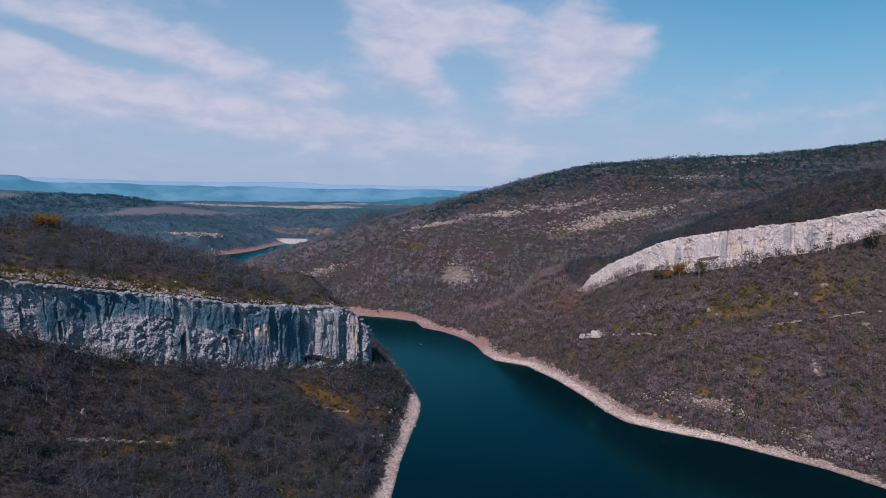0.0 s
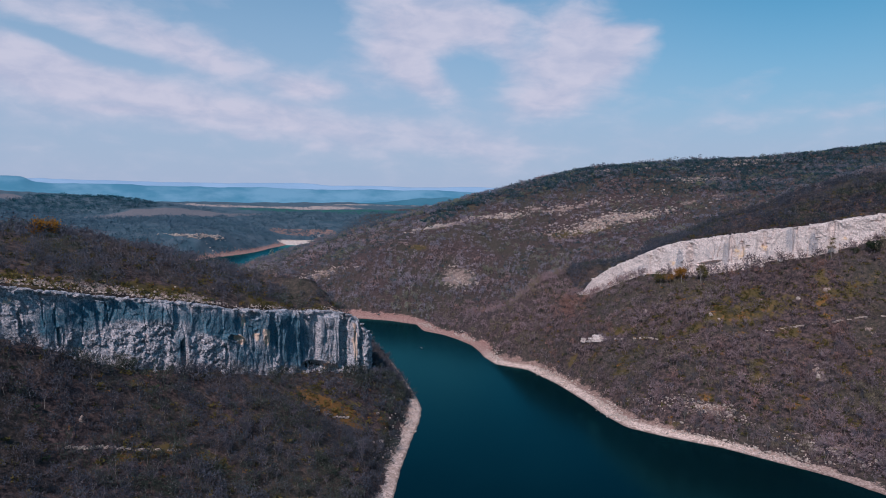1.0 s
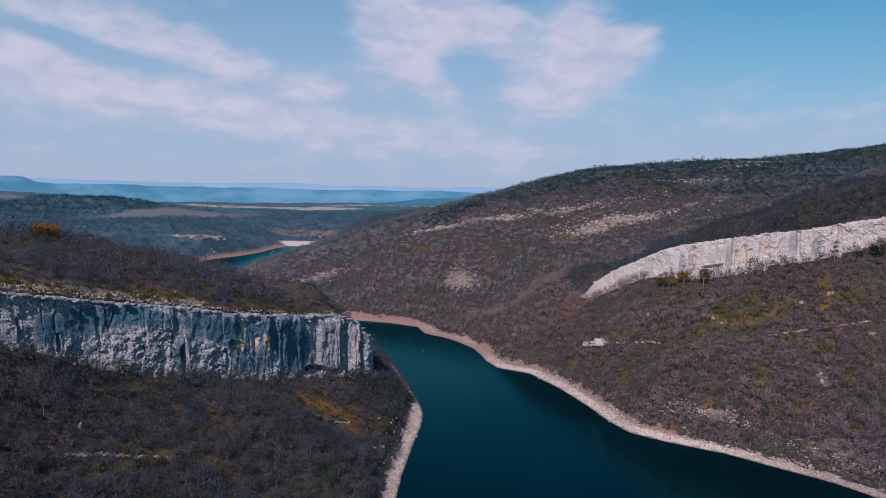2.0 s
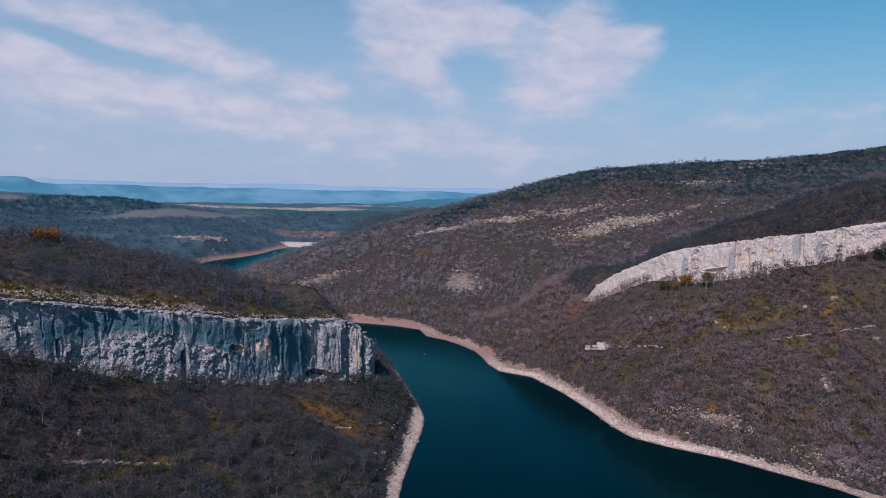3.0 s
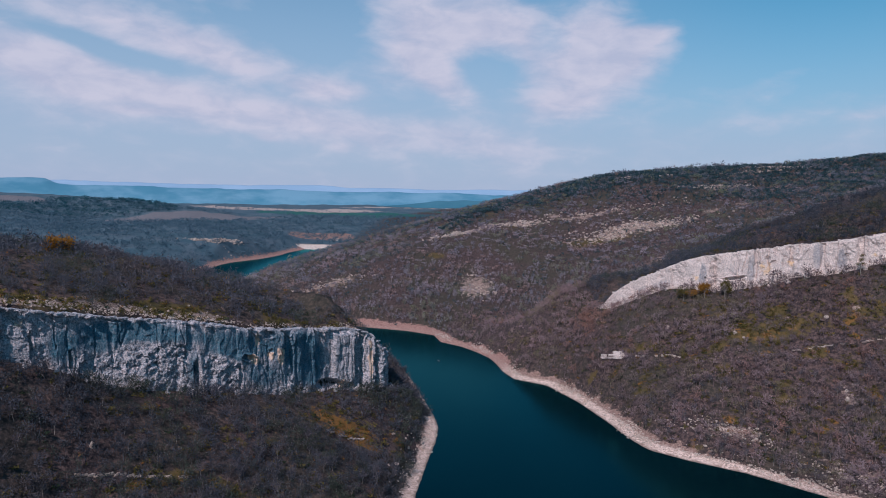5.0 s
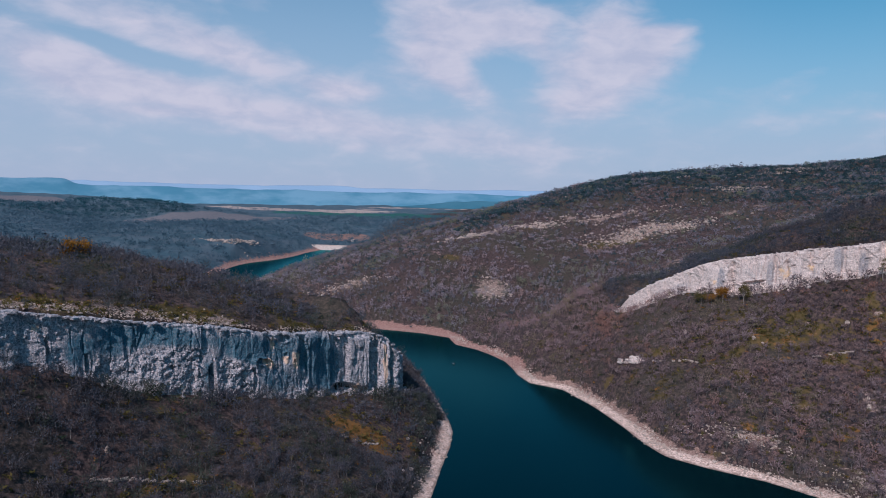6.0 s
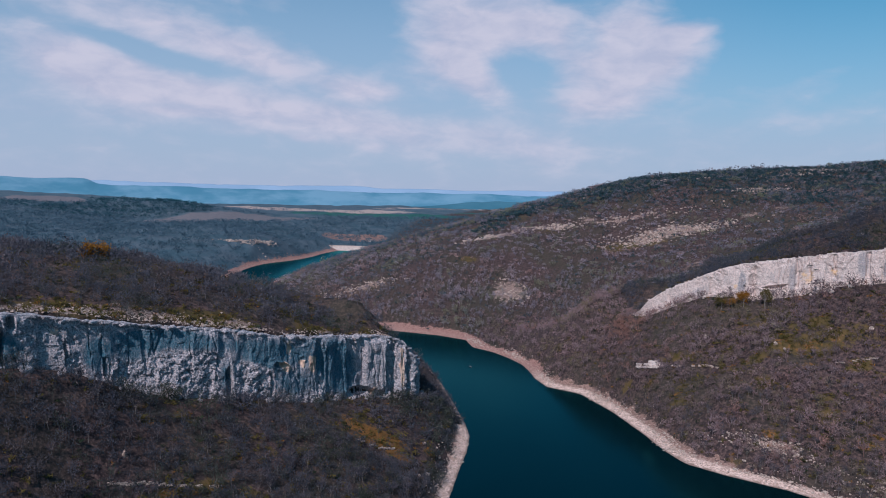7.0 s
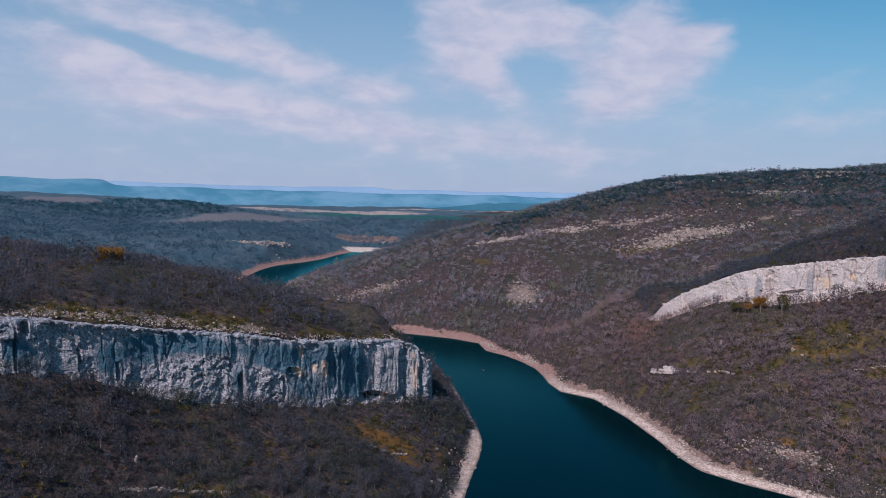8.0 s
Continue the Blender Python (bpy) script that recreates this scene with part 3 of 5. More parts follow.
def strewn(seed, n, xs, ys, small, large, low, high):
    """Small clearings strewn over a slope."""
    rng = np.random.default_rng(seed)
    return tuple((rng.uniform(*xs), rng.uniform(*ys), r, r * rng.uniform(0.35, 0.8), rng.uniform(-15, 25), rng.uniform(low, high)) for r in rng.uniform(small, large, n))


GRASS += strewn(1, 16, (-260, 430), (900, 1380), 10, 30, 0.4, 0.7) + strewn(2, 22, (20, 230), (470, 600), 6, 15, 0.5, 0.85) + strewn(3, 26, (-200, -85), (265, 480), 5, 11, 0.5, 0.9)
SCREE += strewn(4, 22, (-200, 480), (930, 1420), 8, 26, 0.35, 0.65) + strewn(5, 9, (30, 230), (450, 590), 3, 8, 0.4, 0.6)
RUST += strewn(6, 10, (-200, 400), (900, 1300), 6, 14, 0.35, 0.6) + strewn(7, 24, (20, 230), (460, 600), 4, 9, 0.5, 0.8) + strewn(8, 12, (-200, -85), (265, 480), 3, 6, 0.4, 0.6)
FIELD = ((-1100, 2170, 290, 85, 62, 1.0), (-1720, 2080, 120, 70, 40, 0.95), (-1450, 2900, 200, 90, 20, 0.8))
STRAW = ((-1290, 3230, 560, 170, -21, 1.0), (-650, 3800, 470, 60, 10, 0.95), (-1000, 3330, 160, 40, 18, 0.8))
CLAY = ((-655, 2010, 90, 55, 20, 1.0),)
CROP = ((-790, 2720, 330, 170, -15, 1.0), (-380, 3150, 200, 130, 8, 0.9))


def shelf(x, y):
    """How wide the bare stony shore is."""
    wide = 10.5 + 3.5 * rough(x, y, 40, 3, 30) + 3.0 * rough(x, y, 11, 3, 32) - 4.0 * ease(x, 70, 140) + 1.5 * ease(y, 625, 660) + 6 * ease(y, 1150, 1250) * ease(-x, 600, 620)
    # the flat strip under the woods where the lake bends away
    wide = wide + 5 * ease(-x, 122, 145) * ease(y, 780, 805) * (1 - ease(y, 900, 950))
    wide = np.where((x < -60) & (y < 516), 6.5 + 2.0 * rough(x, y, 24, 2, 31) + 2.5 * ease(y, 420, 470), wide)
    wide = np.where((x < -175) & ((y > 700) & (y < 790) | (y > 930) & (y < 1120)), 2.5, wide)
    return np.where((x < -76) & (y > 512) & (y < 770) & (x < -60 - (y - 500) * 0.33), 2.0, wide)


def cover(x, y):
    """How much of each kind of ground lies at a place, and how much painted distance haze."""
    d, _, _ = near_line(x, y, LAKE_LINE)
    wob = rough(x, y, 16, 3, 21) * 0.35
    wide = shelf(x, y)
    return {"grass": np.clip(patch(x, y, GRASS) * (1 + wob), 0, 1), "scree": np.clip(patch(x, y, SCREE) * (1 + wob), 0, 1),
            "rust": np.clip(patch(x, y, RUST) * (1 + wob), 0, 1), "field": patch(x, y, FIELD, 6), "straw": patch(x, y, STRAW, 6), "clay": patch(x, y, CLAY, 4), "crop": patch(x, y, CROP, 6), "haze_tint": ease(np.hypot(x, y), 900, 1500) * ease(-x, 480, 640),
            "beach": 1 - ease(d, wide - np.where(y > 1100, 9, 4.5), wide + np.where(y > 1100, 9, 6.0))}


def link_mesh(name, verts, tris, mat, parent=None, attrs=None, smooth=False):
    """One mesh object from arrays of corners and of triangles or quads."""
    me = bpy.data.meshes.new(name)
    verts, tris = np.asarray(verts, np.float32), np.asarray(tris, np.int32)
    n = tris.shape[1]
    me.vertices.add(len(verts))
    me.vertices.foreach_set("co", verts.ravel())
    me.loops.add(tris.size)
    me.loops.foreach_set("vertex_index", tris.ravel())
    me.polygons.add(len(tris))
    me.polygons.foreach_set("loop_start", np.arange(0, tris.size, n, dtype=np.int32))
    me.polygons.foreach_set("use_smooth", np.full(len(tris), smooth))
    for key, values in (attrs or {}).items():
        me.attributes.new(key, "FLOAT", "POINT").data.foreach_set("value", np.asarray(values, np.float32))
    me.update(calc_edges=True)
    me.validate()
    me.materials.append(mat)
    ob = new(name, me)
    ob.parent = parent
    return ob


def sheet_faces(rows, cols, closed=False):
    i, j = np.meshgrid(np.arange(rows - 1), np.arange(cols if closed else cols - 1), indexing="ij")
    k = (j + 1) % cols
    return np.stack((i * cols + j, i * cols + k, (i + 1) * cols + k, (i + 1) * cols + j), -1).reshape(-1, 4)


def build_ground():
    """One sheet in rings, fine where the valley lies and coarse behind."""
    az = np.radians(np.r_[np.arange(-50, 33, 0.24), np.arange(33, 310, 4.0)])
    r = [12.0]
    while r[-1] < 4900:
        r.append(r[-1] * (1.05 if r[-1] < 180 else 1.0075 if r[-1] < 1150 else 1.0052 if r[-1] < 1900 else 1.018))
    r = np.array(r)
    rr, aa = np.meshgrid(r, az, indexing="ij")
    x, y = (rr * np.sin(aa)).ravel(), (rr * np.cos(aa)).ravel()
    z = land(x, y)
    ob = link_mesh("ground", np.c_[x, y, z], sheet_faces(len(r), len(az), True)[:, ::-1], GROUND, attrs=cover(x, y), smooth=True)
    tagged(ob, "brown wooded valley ground with grassy terraces and pale stony shores", "ground", kind="structure")


def build_water():
    gx, gy = np.meshgrid(np.linspace(-760, 470, 60), np.linspace(-425, 1900, 110), indexing="ij")
    ob = link_mesh("water", np.c_[gx.ravel(), gy.ravel(), np.zeros(gx.size)], sheet_faces(60, 110)[:, ::-1], WATER, smooth=True)
    tagged(ob, "still dark teal reservoir water between wooded banks", "water", kind="structure")


build_ground()
build_water()


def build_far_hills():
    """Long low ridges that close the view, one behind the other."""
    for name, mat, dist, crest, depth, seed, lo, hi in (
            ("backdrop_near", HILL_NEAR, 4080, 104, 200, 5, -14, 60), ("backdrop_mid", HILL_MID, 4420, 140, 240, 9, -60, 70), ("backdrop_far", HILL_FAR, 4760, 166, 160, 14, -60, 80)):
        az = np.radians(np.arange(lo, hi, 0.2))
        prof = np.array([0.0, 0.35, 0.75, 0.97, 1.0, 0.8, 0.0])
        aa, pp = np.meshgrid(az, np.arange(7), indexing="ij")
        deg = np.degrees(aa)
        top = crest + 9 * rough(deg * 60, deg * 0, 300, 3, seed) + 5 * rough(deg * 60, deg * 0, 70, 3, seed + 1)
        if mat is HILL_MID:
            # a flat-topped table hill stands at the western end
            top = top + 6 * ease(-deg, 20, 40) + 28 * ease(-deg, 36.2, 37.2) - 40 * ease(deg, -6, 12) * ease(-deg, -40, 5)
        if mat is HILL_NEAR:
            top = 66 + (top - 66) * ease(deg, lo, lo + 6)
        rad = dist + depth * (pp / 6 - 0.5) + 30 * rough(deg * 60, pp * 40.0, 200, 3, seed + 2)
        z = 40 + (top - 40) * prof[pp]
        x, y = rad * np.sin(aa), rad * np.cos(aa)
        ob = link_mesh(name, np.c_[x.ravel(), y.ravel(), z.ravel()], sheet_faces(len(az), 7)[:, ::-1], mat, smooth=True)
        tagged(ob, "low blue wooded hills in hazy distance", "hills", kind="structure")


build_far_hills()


# ---- cliffs ----
def ridged(u, v, size, seed):
    return 1 - np.abs(rough(u, v, size, 3, seed)) * 2


def facets(u, v, size, seed):
    """Broken rock: flat faces that meet in sharp edges, each set forward or back and tilted on its own."""
    p, q = u / size, v / size
    ip, iq = np.floor(p), np.floor(q)
    best, out = np.full(p.shape, 9.0), np.zeros(p.shape)
    for a in (-1, 0, 1):
        for b in (-1, 0, 1):
            cp, cq = ip + a, iq + b
            dp = p - cp - 0.5 - 0.45 * (2 * lattice(cp, cq, seed) - 1)
            dq = q - cq - 0.5 - 0.45 * (2 * lattice(cp, cq, seed + 1) - 1)
            d = dp * dp + dq * dq
            near = d < best
            best = np.where(near, d, best)
            out = np.where(near, 2 * lattice(cp, cq, seed + 2) - 1 + dp * (2 * lattice(cp, cq, seed + 3) - 1) * 1.6 + dq * (2 * lattice(cp, cq, seed + 4) - 1) * 1.6, out)
    return out


def build_cliff(name, line, mat, ochre, caves, stain_shade_spots, depth, label, pillars=(), plain_spots=(), rugged=1.0):
    """A wall of limestone along a line: buttresses, flutes, bedding ledges, hollows, and a rim that turns back onto the plateau."""
    run = np.r_[0, np.cumsum(np.linalg.norm(np.diff(line[:, :2], axis=0), axis=1))]
    n = int(run[-1] / 0.56)
    s = np.linspace(0, run[-1], n)
    px, py, foot, high = (np.interp(s, run, line[:, k]) for k in range(4))
    g = np.c_[np.gradient(px), np.gradient(py)]
    box = np.ones(25) / 25
    for k in range(2):
        g[:, k] = np.convolve(np.pad(g[:, k], 12, "edge"), box, "valid")
    g /= np.linalg.norm(g, axis=1)[:, None]
    nx, ny = g[:, 1], -g[:, 0]
    rows = 96
    v = np.r_[np.linspace(-0.22, 0.98, rows - 7), np.linspace(1.0, 1.06, 7)]
    ss, vv = np.meshgrid(s, v, indexing="ij")
    hh, ff = high[:, None], foot[:, None]
    zz = ff + hh * np.minimum(vv, 1.0)
    scale = np.clip(high / 30, 0.1, 1.2)[:, None]
    # wet: share of the streak colour, on the shaded cliff also its painted shade
    wet = 0.30 * rough(ss, zz * 0.5, 24, 3, 50)
    for cs, cv, a, b, w in stain_shade_spots:
        wet = wet + w * (1 - ease(np.hypot((ss - cs) / a, (vv - cv) * hh / b), 0.4, 1.25))
    # streak-toned walls are smooth and fluted, the rest is broken into blocks
    bare = wet.copy()
    for cs, cv, a, b, w in plain_spots:
        bare = bare + w * (1 - ease(np.hypot((ss - cs) / a, (vv - cv) * hh / b), 0.5, 1.1))
    broken = 1 - ease(bare + 0.25 * rough(ss, zz, 9, 3, 51), -0.05, 0.35)
    warp = 1.6 * rough(ss, zz, 11, 3, 44)
    big = ridged(ss, zz * 0.25, 46, 41) * 2.6 + ridged(ss, zz * 0.22, 19, 42) * 1.0
    # tall columns with flat faces, then blocks in them
    big = big + facets(ss + warp + 0.12 * zz, zz * 0.34, 8.5, 53) * 0.60 + facets(ss - 0.2 * zz + warp, zz * 0.5, 3.6, 57) * 0.22
    beds = rough(ss * 0.12, zz + 1.5 * rough(ss, zz, 30, 2, 46), 3.6, 3, 45) * (0.15 + 0.45 * broken)
    fine = rough(ss, zz * 0.8, 2.0, 3, 47, 0.7) * (0.10 + 0.35 * broken)
    fine = fine + facets(ss + 0.5 * zz, zz * 0.8 + warp, 5.2, 54) * 0.55 * broken + facets(ss - 0.4 * zz, zz * 0.9 + warp, 2.6, 60) * (0.05 + 0.33 * broken) + facets(ss + 0.3 * zz, zz * 0.9, 1.4, 66) * (0.04 + 0.22 * broken)
    fine = fine * rugged
    # joints: narrow clefts that run down the wall, and slanting ones in the broken parts
    joint = np.abs(rough(ss + 1.5 * rough(ss, zz, 12, 2, 61), zz * 0.14, 9, 3, 62))
    slant = np.abs(rough(ss + 0.8 * zz, zz * 0.5, 8, 3, 63))
    fine = fine - 1.0 * (1 - ease(joint, 0.0, 0.05)) - 0.9 * broken * (1 - ease(slant, 0.0, 0.05))
    out = (big + beds + fine - 2.6) * scale * depth
    out += 1.6 * scale * (1 - np.clip(vv, 0, 1)) ** 2
    for cs, a, low, top, push in pillars:
        # square-edged columns that stand out from the wall
        jag = 0.5 * rough(zz, ss * 0.2, 5, 3, 64)
        out += push * (1 - ease(np.abs(ss - cs + jag), a * 0.8, a * 1.1)) * ease(vv, low - 0.03, low + 0.03) * (1 - ease(vv, top - 0.03, top + 0.03))
    for cs, cv, a, b, deep in caves:
        q = np.hypot((ss - cs) / a, (vv - cv) * hh / b)
        out -= deep * (1 - ease(q, 0.55, 1.05))
        out += 0.5 * ease(q, 0.8, 1.1) * (1 - ease(q, 1.1, 1.6))
    crown = np.clip((vv - 0.92) / 0.08, 0, 1) ** 2
    out = out * (1 - 0.45 * crown) - crown * 1.0
    back = np.clip(vv - 1.0, 0, 1) / 0.06
    x = px[:, None] + nx[:, None] * (out - back * 13.0)
    y = py[:, None] + ny[:, None] * (out - back * 13.0)
    z = zz + rough(ss, vv * 20, 3.0, 2, 48) * 0.5 * scale + ease(vv, 0.93, 1.0) * (rough(ss, vv * 0, 11, 3, 49) * 1.1 + rough(ss, vv * 0, 3.2, 3, 59) * 0.8) * scale
    lid = land(x[:, rows - 4:].ravel(), y[:, rows - 4:].ravel()).reshape(n, 4) - np.array([-0.3, 0.0, 0.4, 1.2])
    z[:, rows - 4:] = np.minimum(z[:, rows - 4:], lid)
    thing = new(name)
    at = len(s) // 2
    thing.location = (px[at], py[at], foot[at])
    och = np.zeros(ss.shape)
    for cs, cv, a, b, w in ochre:
        och = np.maximum(och, w * (1 - ease(np.hypot((ss - cs) / a, (vv - cv) * hh / b), 0.3, 1.2)))
    local = np.c_[x.ravel() - px[at], y.ravel() - py[at], z.ravel() - foot[at]]
    link_mesh("rock_face", local, sheet_faces(n, rows)[:, ::-1], mat, thing, {"ochre": och.ravel(), "wet": wet.ravel()}, smooth=False)
    tagged(thing, label, "cliff", kind="structure")
    return thing, s, px, py, foot, high, nx, ny


def along(line, x, y):
    """Metres run along a line to the point nearest to x, y."""
    run = np.r_[0, np.cumsum(np.linalg.norm(np.diff(line[:, :2], axis=0), axis=1))]
    return float(np.interp(near_line(np.array([x]), np.array([y]), line)[2][0], np.arange(len(run)), run))


def on_b(x, y):
    return along(LINE_B, x, y)


# metres along the cliff, height as a share of the wall, half length, half height in metres, strength
A_BLUE = ((352, 0.82, 30, 7, 0.75), (330, 0.62, 15, 8, 0.55), (398, 0.72, 26, 11, 0.72), (375, 0.30, 5, 11, 0.65), (313, 0.42, 8, 11, 0.6), (275, 0.38, 9, 9, 0.65),
            (440, 0.78, 28, 12, 0.55), (455, 0.45, 24, 17, 0.62), (420, 0.28, 16, 9, 0.5), (350, 0.28, 19, 9, -0.9), (391, 0.30, 11, 9, -0.8), (290, 0.78, 16, 8, -0.55))
A_PLAIN = ((482, 0.6, 13, 26, 0.8), (506, 0.5, 3, 20, 0.7), (415, 0.8, 3, 10, 0.6), (430, 0.62, 7, 5, 0.5))
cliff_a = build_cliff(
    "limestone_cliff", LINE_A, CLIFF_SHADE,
    ochre=[(415, 0.80, 2.6, 9, 0.75), (412, 0.52, 4.5, 4, 0.95), (431, 0.60, 4.5, 6.5, 1.1), (424, 0.60, 2.5, 4, 0.8), (506, 0.52, 2.2, 17, 1.2), (484, 0.10, 3, 4, 1.1), (480, 0.85, 3, 8, 0.4), (296, 0.7, 4, 4, 0.4)],
    caves=[(408, 0.55, 5.5, 1.7, 3.0), (431.5, 0.62, 0.9, 1.3, 2.6), (429, 0.58, 1.0, 1.2, 2.6), (433, 0.70, 0.8, 0.9, 1.8), (424, 0.68, 1.2, 1.6, 1.6), (472, 0.10, 13, 3.0, 3.2), (377, 0.22, 2.2, 9, 3.0),
           (402, 0.25, 1.5, 7, 2.0), (278, 0.86, 1.8, 4.2, 5.0), (274, 0.4, 0.9, 10, 2.2), (300, 0.35, 0.9, 7, 2.0), (423, 0.93, 4, 2.2, 2.4), (317, 0.25, 1.2, 5, 2.2), (338, 0.97, 5, 1.6, 1.6)],
    stain_shade_spots=A_BLUE, depth=1.0, label="tall streaked limestone cliff with blue shade in its colour, above bare woods",
    pillars=((485, 8.5, 0.12, 0.93, 2.4), (491, 2.4, 0.14, 0.97, 0.9), (499.5, 2.4, 0.0, 1.0, -3.6), (506.5, 2.8, 0.0, 0.9, 1.8), (512.5, 1.7, 0.1, 1.0, -2.6), (517, 2.2, 0.0, 0.92, 0.6), (271, 5, 0.6, 1.0, 1.6),
             (446, 1.6, 0.2, 0.7, 0.8), (437, 1.0, 0.05, 0.45, 0.8), (459, 1.3, 0.1, 0.95, 0.7)),
    plain_spots=A_PLAIN)
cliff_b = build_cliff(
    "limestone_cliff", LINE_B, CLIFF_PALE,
    ochre=[(on_b(160, 616), 0.5, 8, 9, 0.5), (on_b(176, 612), 0.45, 6, 5, 0.5), (on_b(112, 636), 0.35, 5, 4, 0.4), (on_b(235, 596), 0.3, 8, 3, 0.4)],
    caves=[(on_b(140, 623), 0.30, 9, 1.7, 3.4), (on_b(166, 614), 0.62, 2.2, 0.8, 1.6), (on_b(162, 615), 0.75, 2.0, 0.7, 1.4), (on_b(120, 632), 0.35, 0.9, 1.4, 1.8),
           (on_b(214, 603), 0.55, 2.0, 0.9, 1.5), (on_b(226, 599), 0.7, 1.2, 6, 1.0)],
    stain_shade_spots=[(on_b(140, 623), 0.6, 8, 8, 0.35), (on_b(196, 608), 0.6, 5, 16, 0.6), (on_b(90, 652), 0.3, 12, 5, 0.35), (on_b(118, 633), 0.4, 3.5, 14, 0.55), (on_b(151, 619), 0.5, 3.5, 16, 0.5), (on_b(211, 604), 0.4, 4, 12, 0.55), (on_b(74, 664), 0.3, 8, 6, 0.4), (on_b(181, 611), 0.25, 6, 6, 0.5)],
    depth=1.15, label="sunlit pale limestone cliff rising across the hillside", rugged=0.85,
    pillars=((on_b(126, 629), 1.6, 0.1, 0.9, -1.4), (on_b(154, 618), 1.4, 0.2, 1.0, -1.6), (on_b(178, 612), 1.3, 0.3, 1.0, -1.5), (on_b(199, 607), 1.6, 0.2, 1.0, -1.8), (on_b(223, 600), 2.0, 0.2, 1.0, -2.6),
             (on_b(146, 621), 4.0, 0.35, 0.85, 1.2), (on_b(168, 614), 5.0, 0.25, 0.95, 1.0), (on_b(96, 646), 1.4, 0.1, 0.8, -1.2)),
    plain_spots=((on_b(140, 623), 0.6, 12, 8, 0.7), (on_b(166, 614), 0.5, 10, 11, 0.6), (on_b(192, 609), 0.5, 10, 10, 0.5), (on_b(112, 636), 0.6, 7, 8, 0.5)))


# ---- trees ----
def twig_proto(rng, high, wide, limbs, twigs, thick, trunk_sides=3, fat=1.0):
    """A bare tree as triangles: a tapered trunk, crooked limbs that fork upward and outward, and slivers for its twigs."""
    V, F = [], []

    def stick(a, b, ra, rb, sides):
        a, b = np.array(a), np.array(b)
        ax = b - a
        u = np.cross(ax, (0.3, 0.9, 0.2))
        u /= np.linalg.norm(u)
        w = np.cross(ax, u)
        w /= np.linalg.norm(w)
        k = len(V)
        for p, r in ((a, ra), (b, rb)):
            for q in range(sides):
                t = 2 * math.pi * q / sides
                V.append(p + r * (math.cos(t) * u + math.sin(t) * w))
        for q in range(sides):
            p = (q + 1) % sides
            F.extend(((k + q, k + p, k + sides + q), (k + p, k + sides + p, k + sides + q)))

    def sliver(a, out, half):
        side = np.cross(out, rng.normal(size=3))
        side *= half / np.linalg.norm(side)
        k = len(V)
        V.extend((a - side, a + side, a + out))
        F.append((k, k + 1, k + 2))

    fork = high * rng.uniform(0.28, 0.42)
    lean = rng.uniform(-0.05, 0.05, 2) * high
    top = np.array((lean[0], lean[1], fork))
    stick((0, 0, -0.8), top, thick, thick * 0.7, trunk_sides)
    ends = []
    for k in range(limbs):
        t = 2 * math.pi * (k + rng.uniform(0, 0.7)) / limbs
        r = wide * rng.uniform(0.3, 0.85)
        end = np.array((lean[0] + r * math.cos(t), lean[1] + r * math.sin(t), high * rng.uniform(0.6, 1.0)))
        if trunk_sides > 3:
            stick(top, end, thick * 0.45, thick * 0.14, 3)
        else:
            bend = (top + end) / 2 + rng.normal(size=3) * wide * 0.13
            sliver(top, bend - top, thick * 0.5)
            sliver(bend + (top - bend) * 0.15, end - bend, thick * 0.35)
        ends.append(end)
    n_wood = len(F)
    mid = np.array((lean[0], lean[1], high * 0.68))
    half = np.array((wide * 0.8, wide * 0.8, high * 0.32))
    for k in range(twigs):
        # the crown is a rough dome, full at its rim and open inside
        d = rng.normal(size=3)
        d /= np.linalg.norm(d)
        d[2] = d[2] * 0.9 + 0.1
        base = mid + d * half * rng.uniform(0.45, 1.0) ** 0.6 * (1 + 0.12 * rng.normal())
        if limbs and k % 2:
            e = ends[k % limbs]
            base = top + (e - top) * rng.uniform(0.4, 1.05) + rng.normal(size=3) * wide * 0.2
        out = d * 0.7 + np.array((0, 0, 0.55)) + rng.normal(size=3) * 0.6
        out *= wide * rng.uniform(0.2, 0.5) / np.linalg.norm(out)
        sliver(base, out, (0.014 + 0.020 * rng.random()) * fat * wide)
    return np.array(V), np.array(F), n_wood


def plant(name, spots, protos, mat, sizes, tones, label, rng):
    """One mesh of many trees: every spot takes a prototype at its own turn, size and tone."""
    vs, fs, ts, hs, off = [], [], [], [], 0
    hue = np.clip(0.5 + 0.55 * rough(spots[:, 0], spots[:, 1], 30, 4, 88, 0.6) + rng.normal(0, 0.10, len(spots)), 0, 1)
    pick = rng.integers(len(protos), size=len(spots))
    turn = rng.uniform(0, 2 * math.pi, len(spots))
    for k, (V, F, _) in enumerate(protos):
        m = pick == k
        if not m.any():
            continue
        c, s = np.cos(turn[m])[:, None], np.sin(turn[m])[:, None]
        z = sizes[m][:, None]
        x = (V[None, :, 0] * c - V[None, :, 1] * s) * z + spots[m, 0:1]
        y = (V[None, :, 0] * s + V[None, :, 1] * c) * z + spots[m, 1:2]
        w = V[None, :, 2] * z + spots[m, 2:3]
        vs.append(np.stack((x, y, w), -1).reshape(-1, 3))
        fs.append((F[None] + (np.arange(m.sum()) * len(V))[:, None, None] + off).reshape(-1, 3))
        ts.append(np.repeat(tones[m], len(V)))
        hs.append(np.repeat(hue[m], len(V)))
        off += m.sum() * len(V)
    ob = link_mesh(name, np.vstack(vs), np.vstack(fs), mat, attrs={"tone": np.concatenate(ts), "hue": np.concatenate(hs)})
    tagged(ob, label, "woodland", kind="stuff")
    return ob


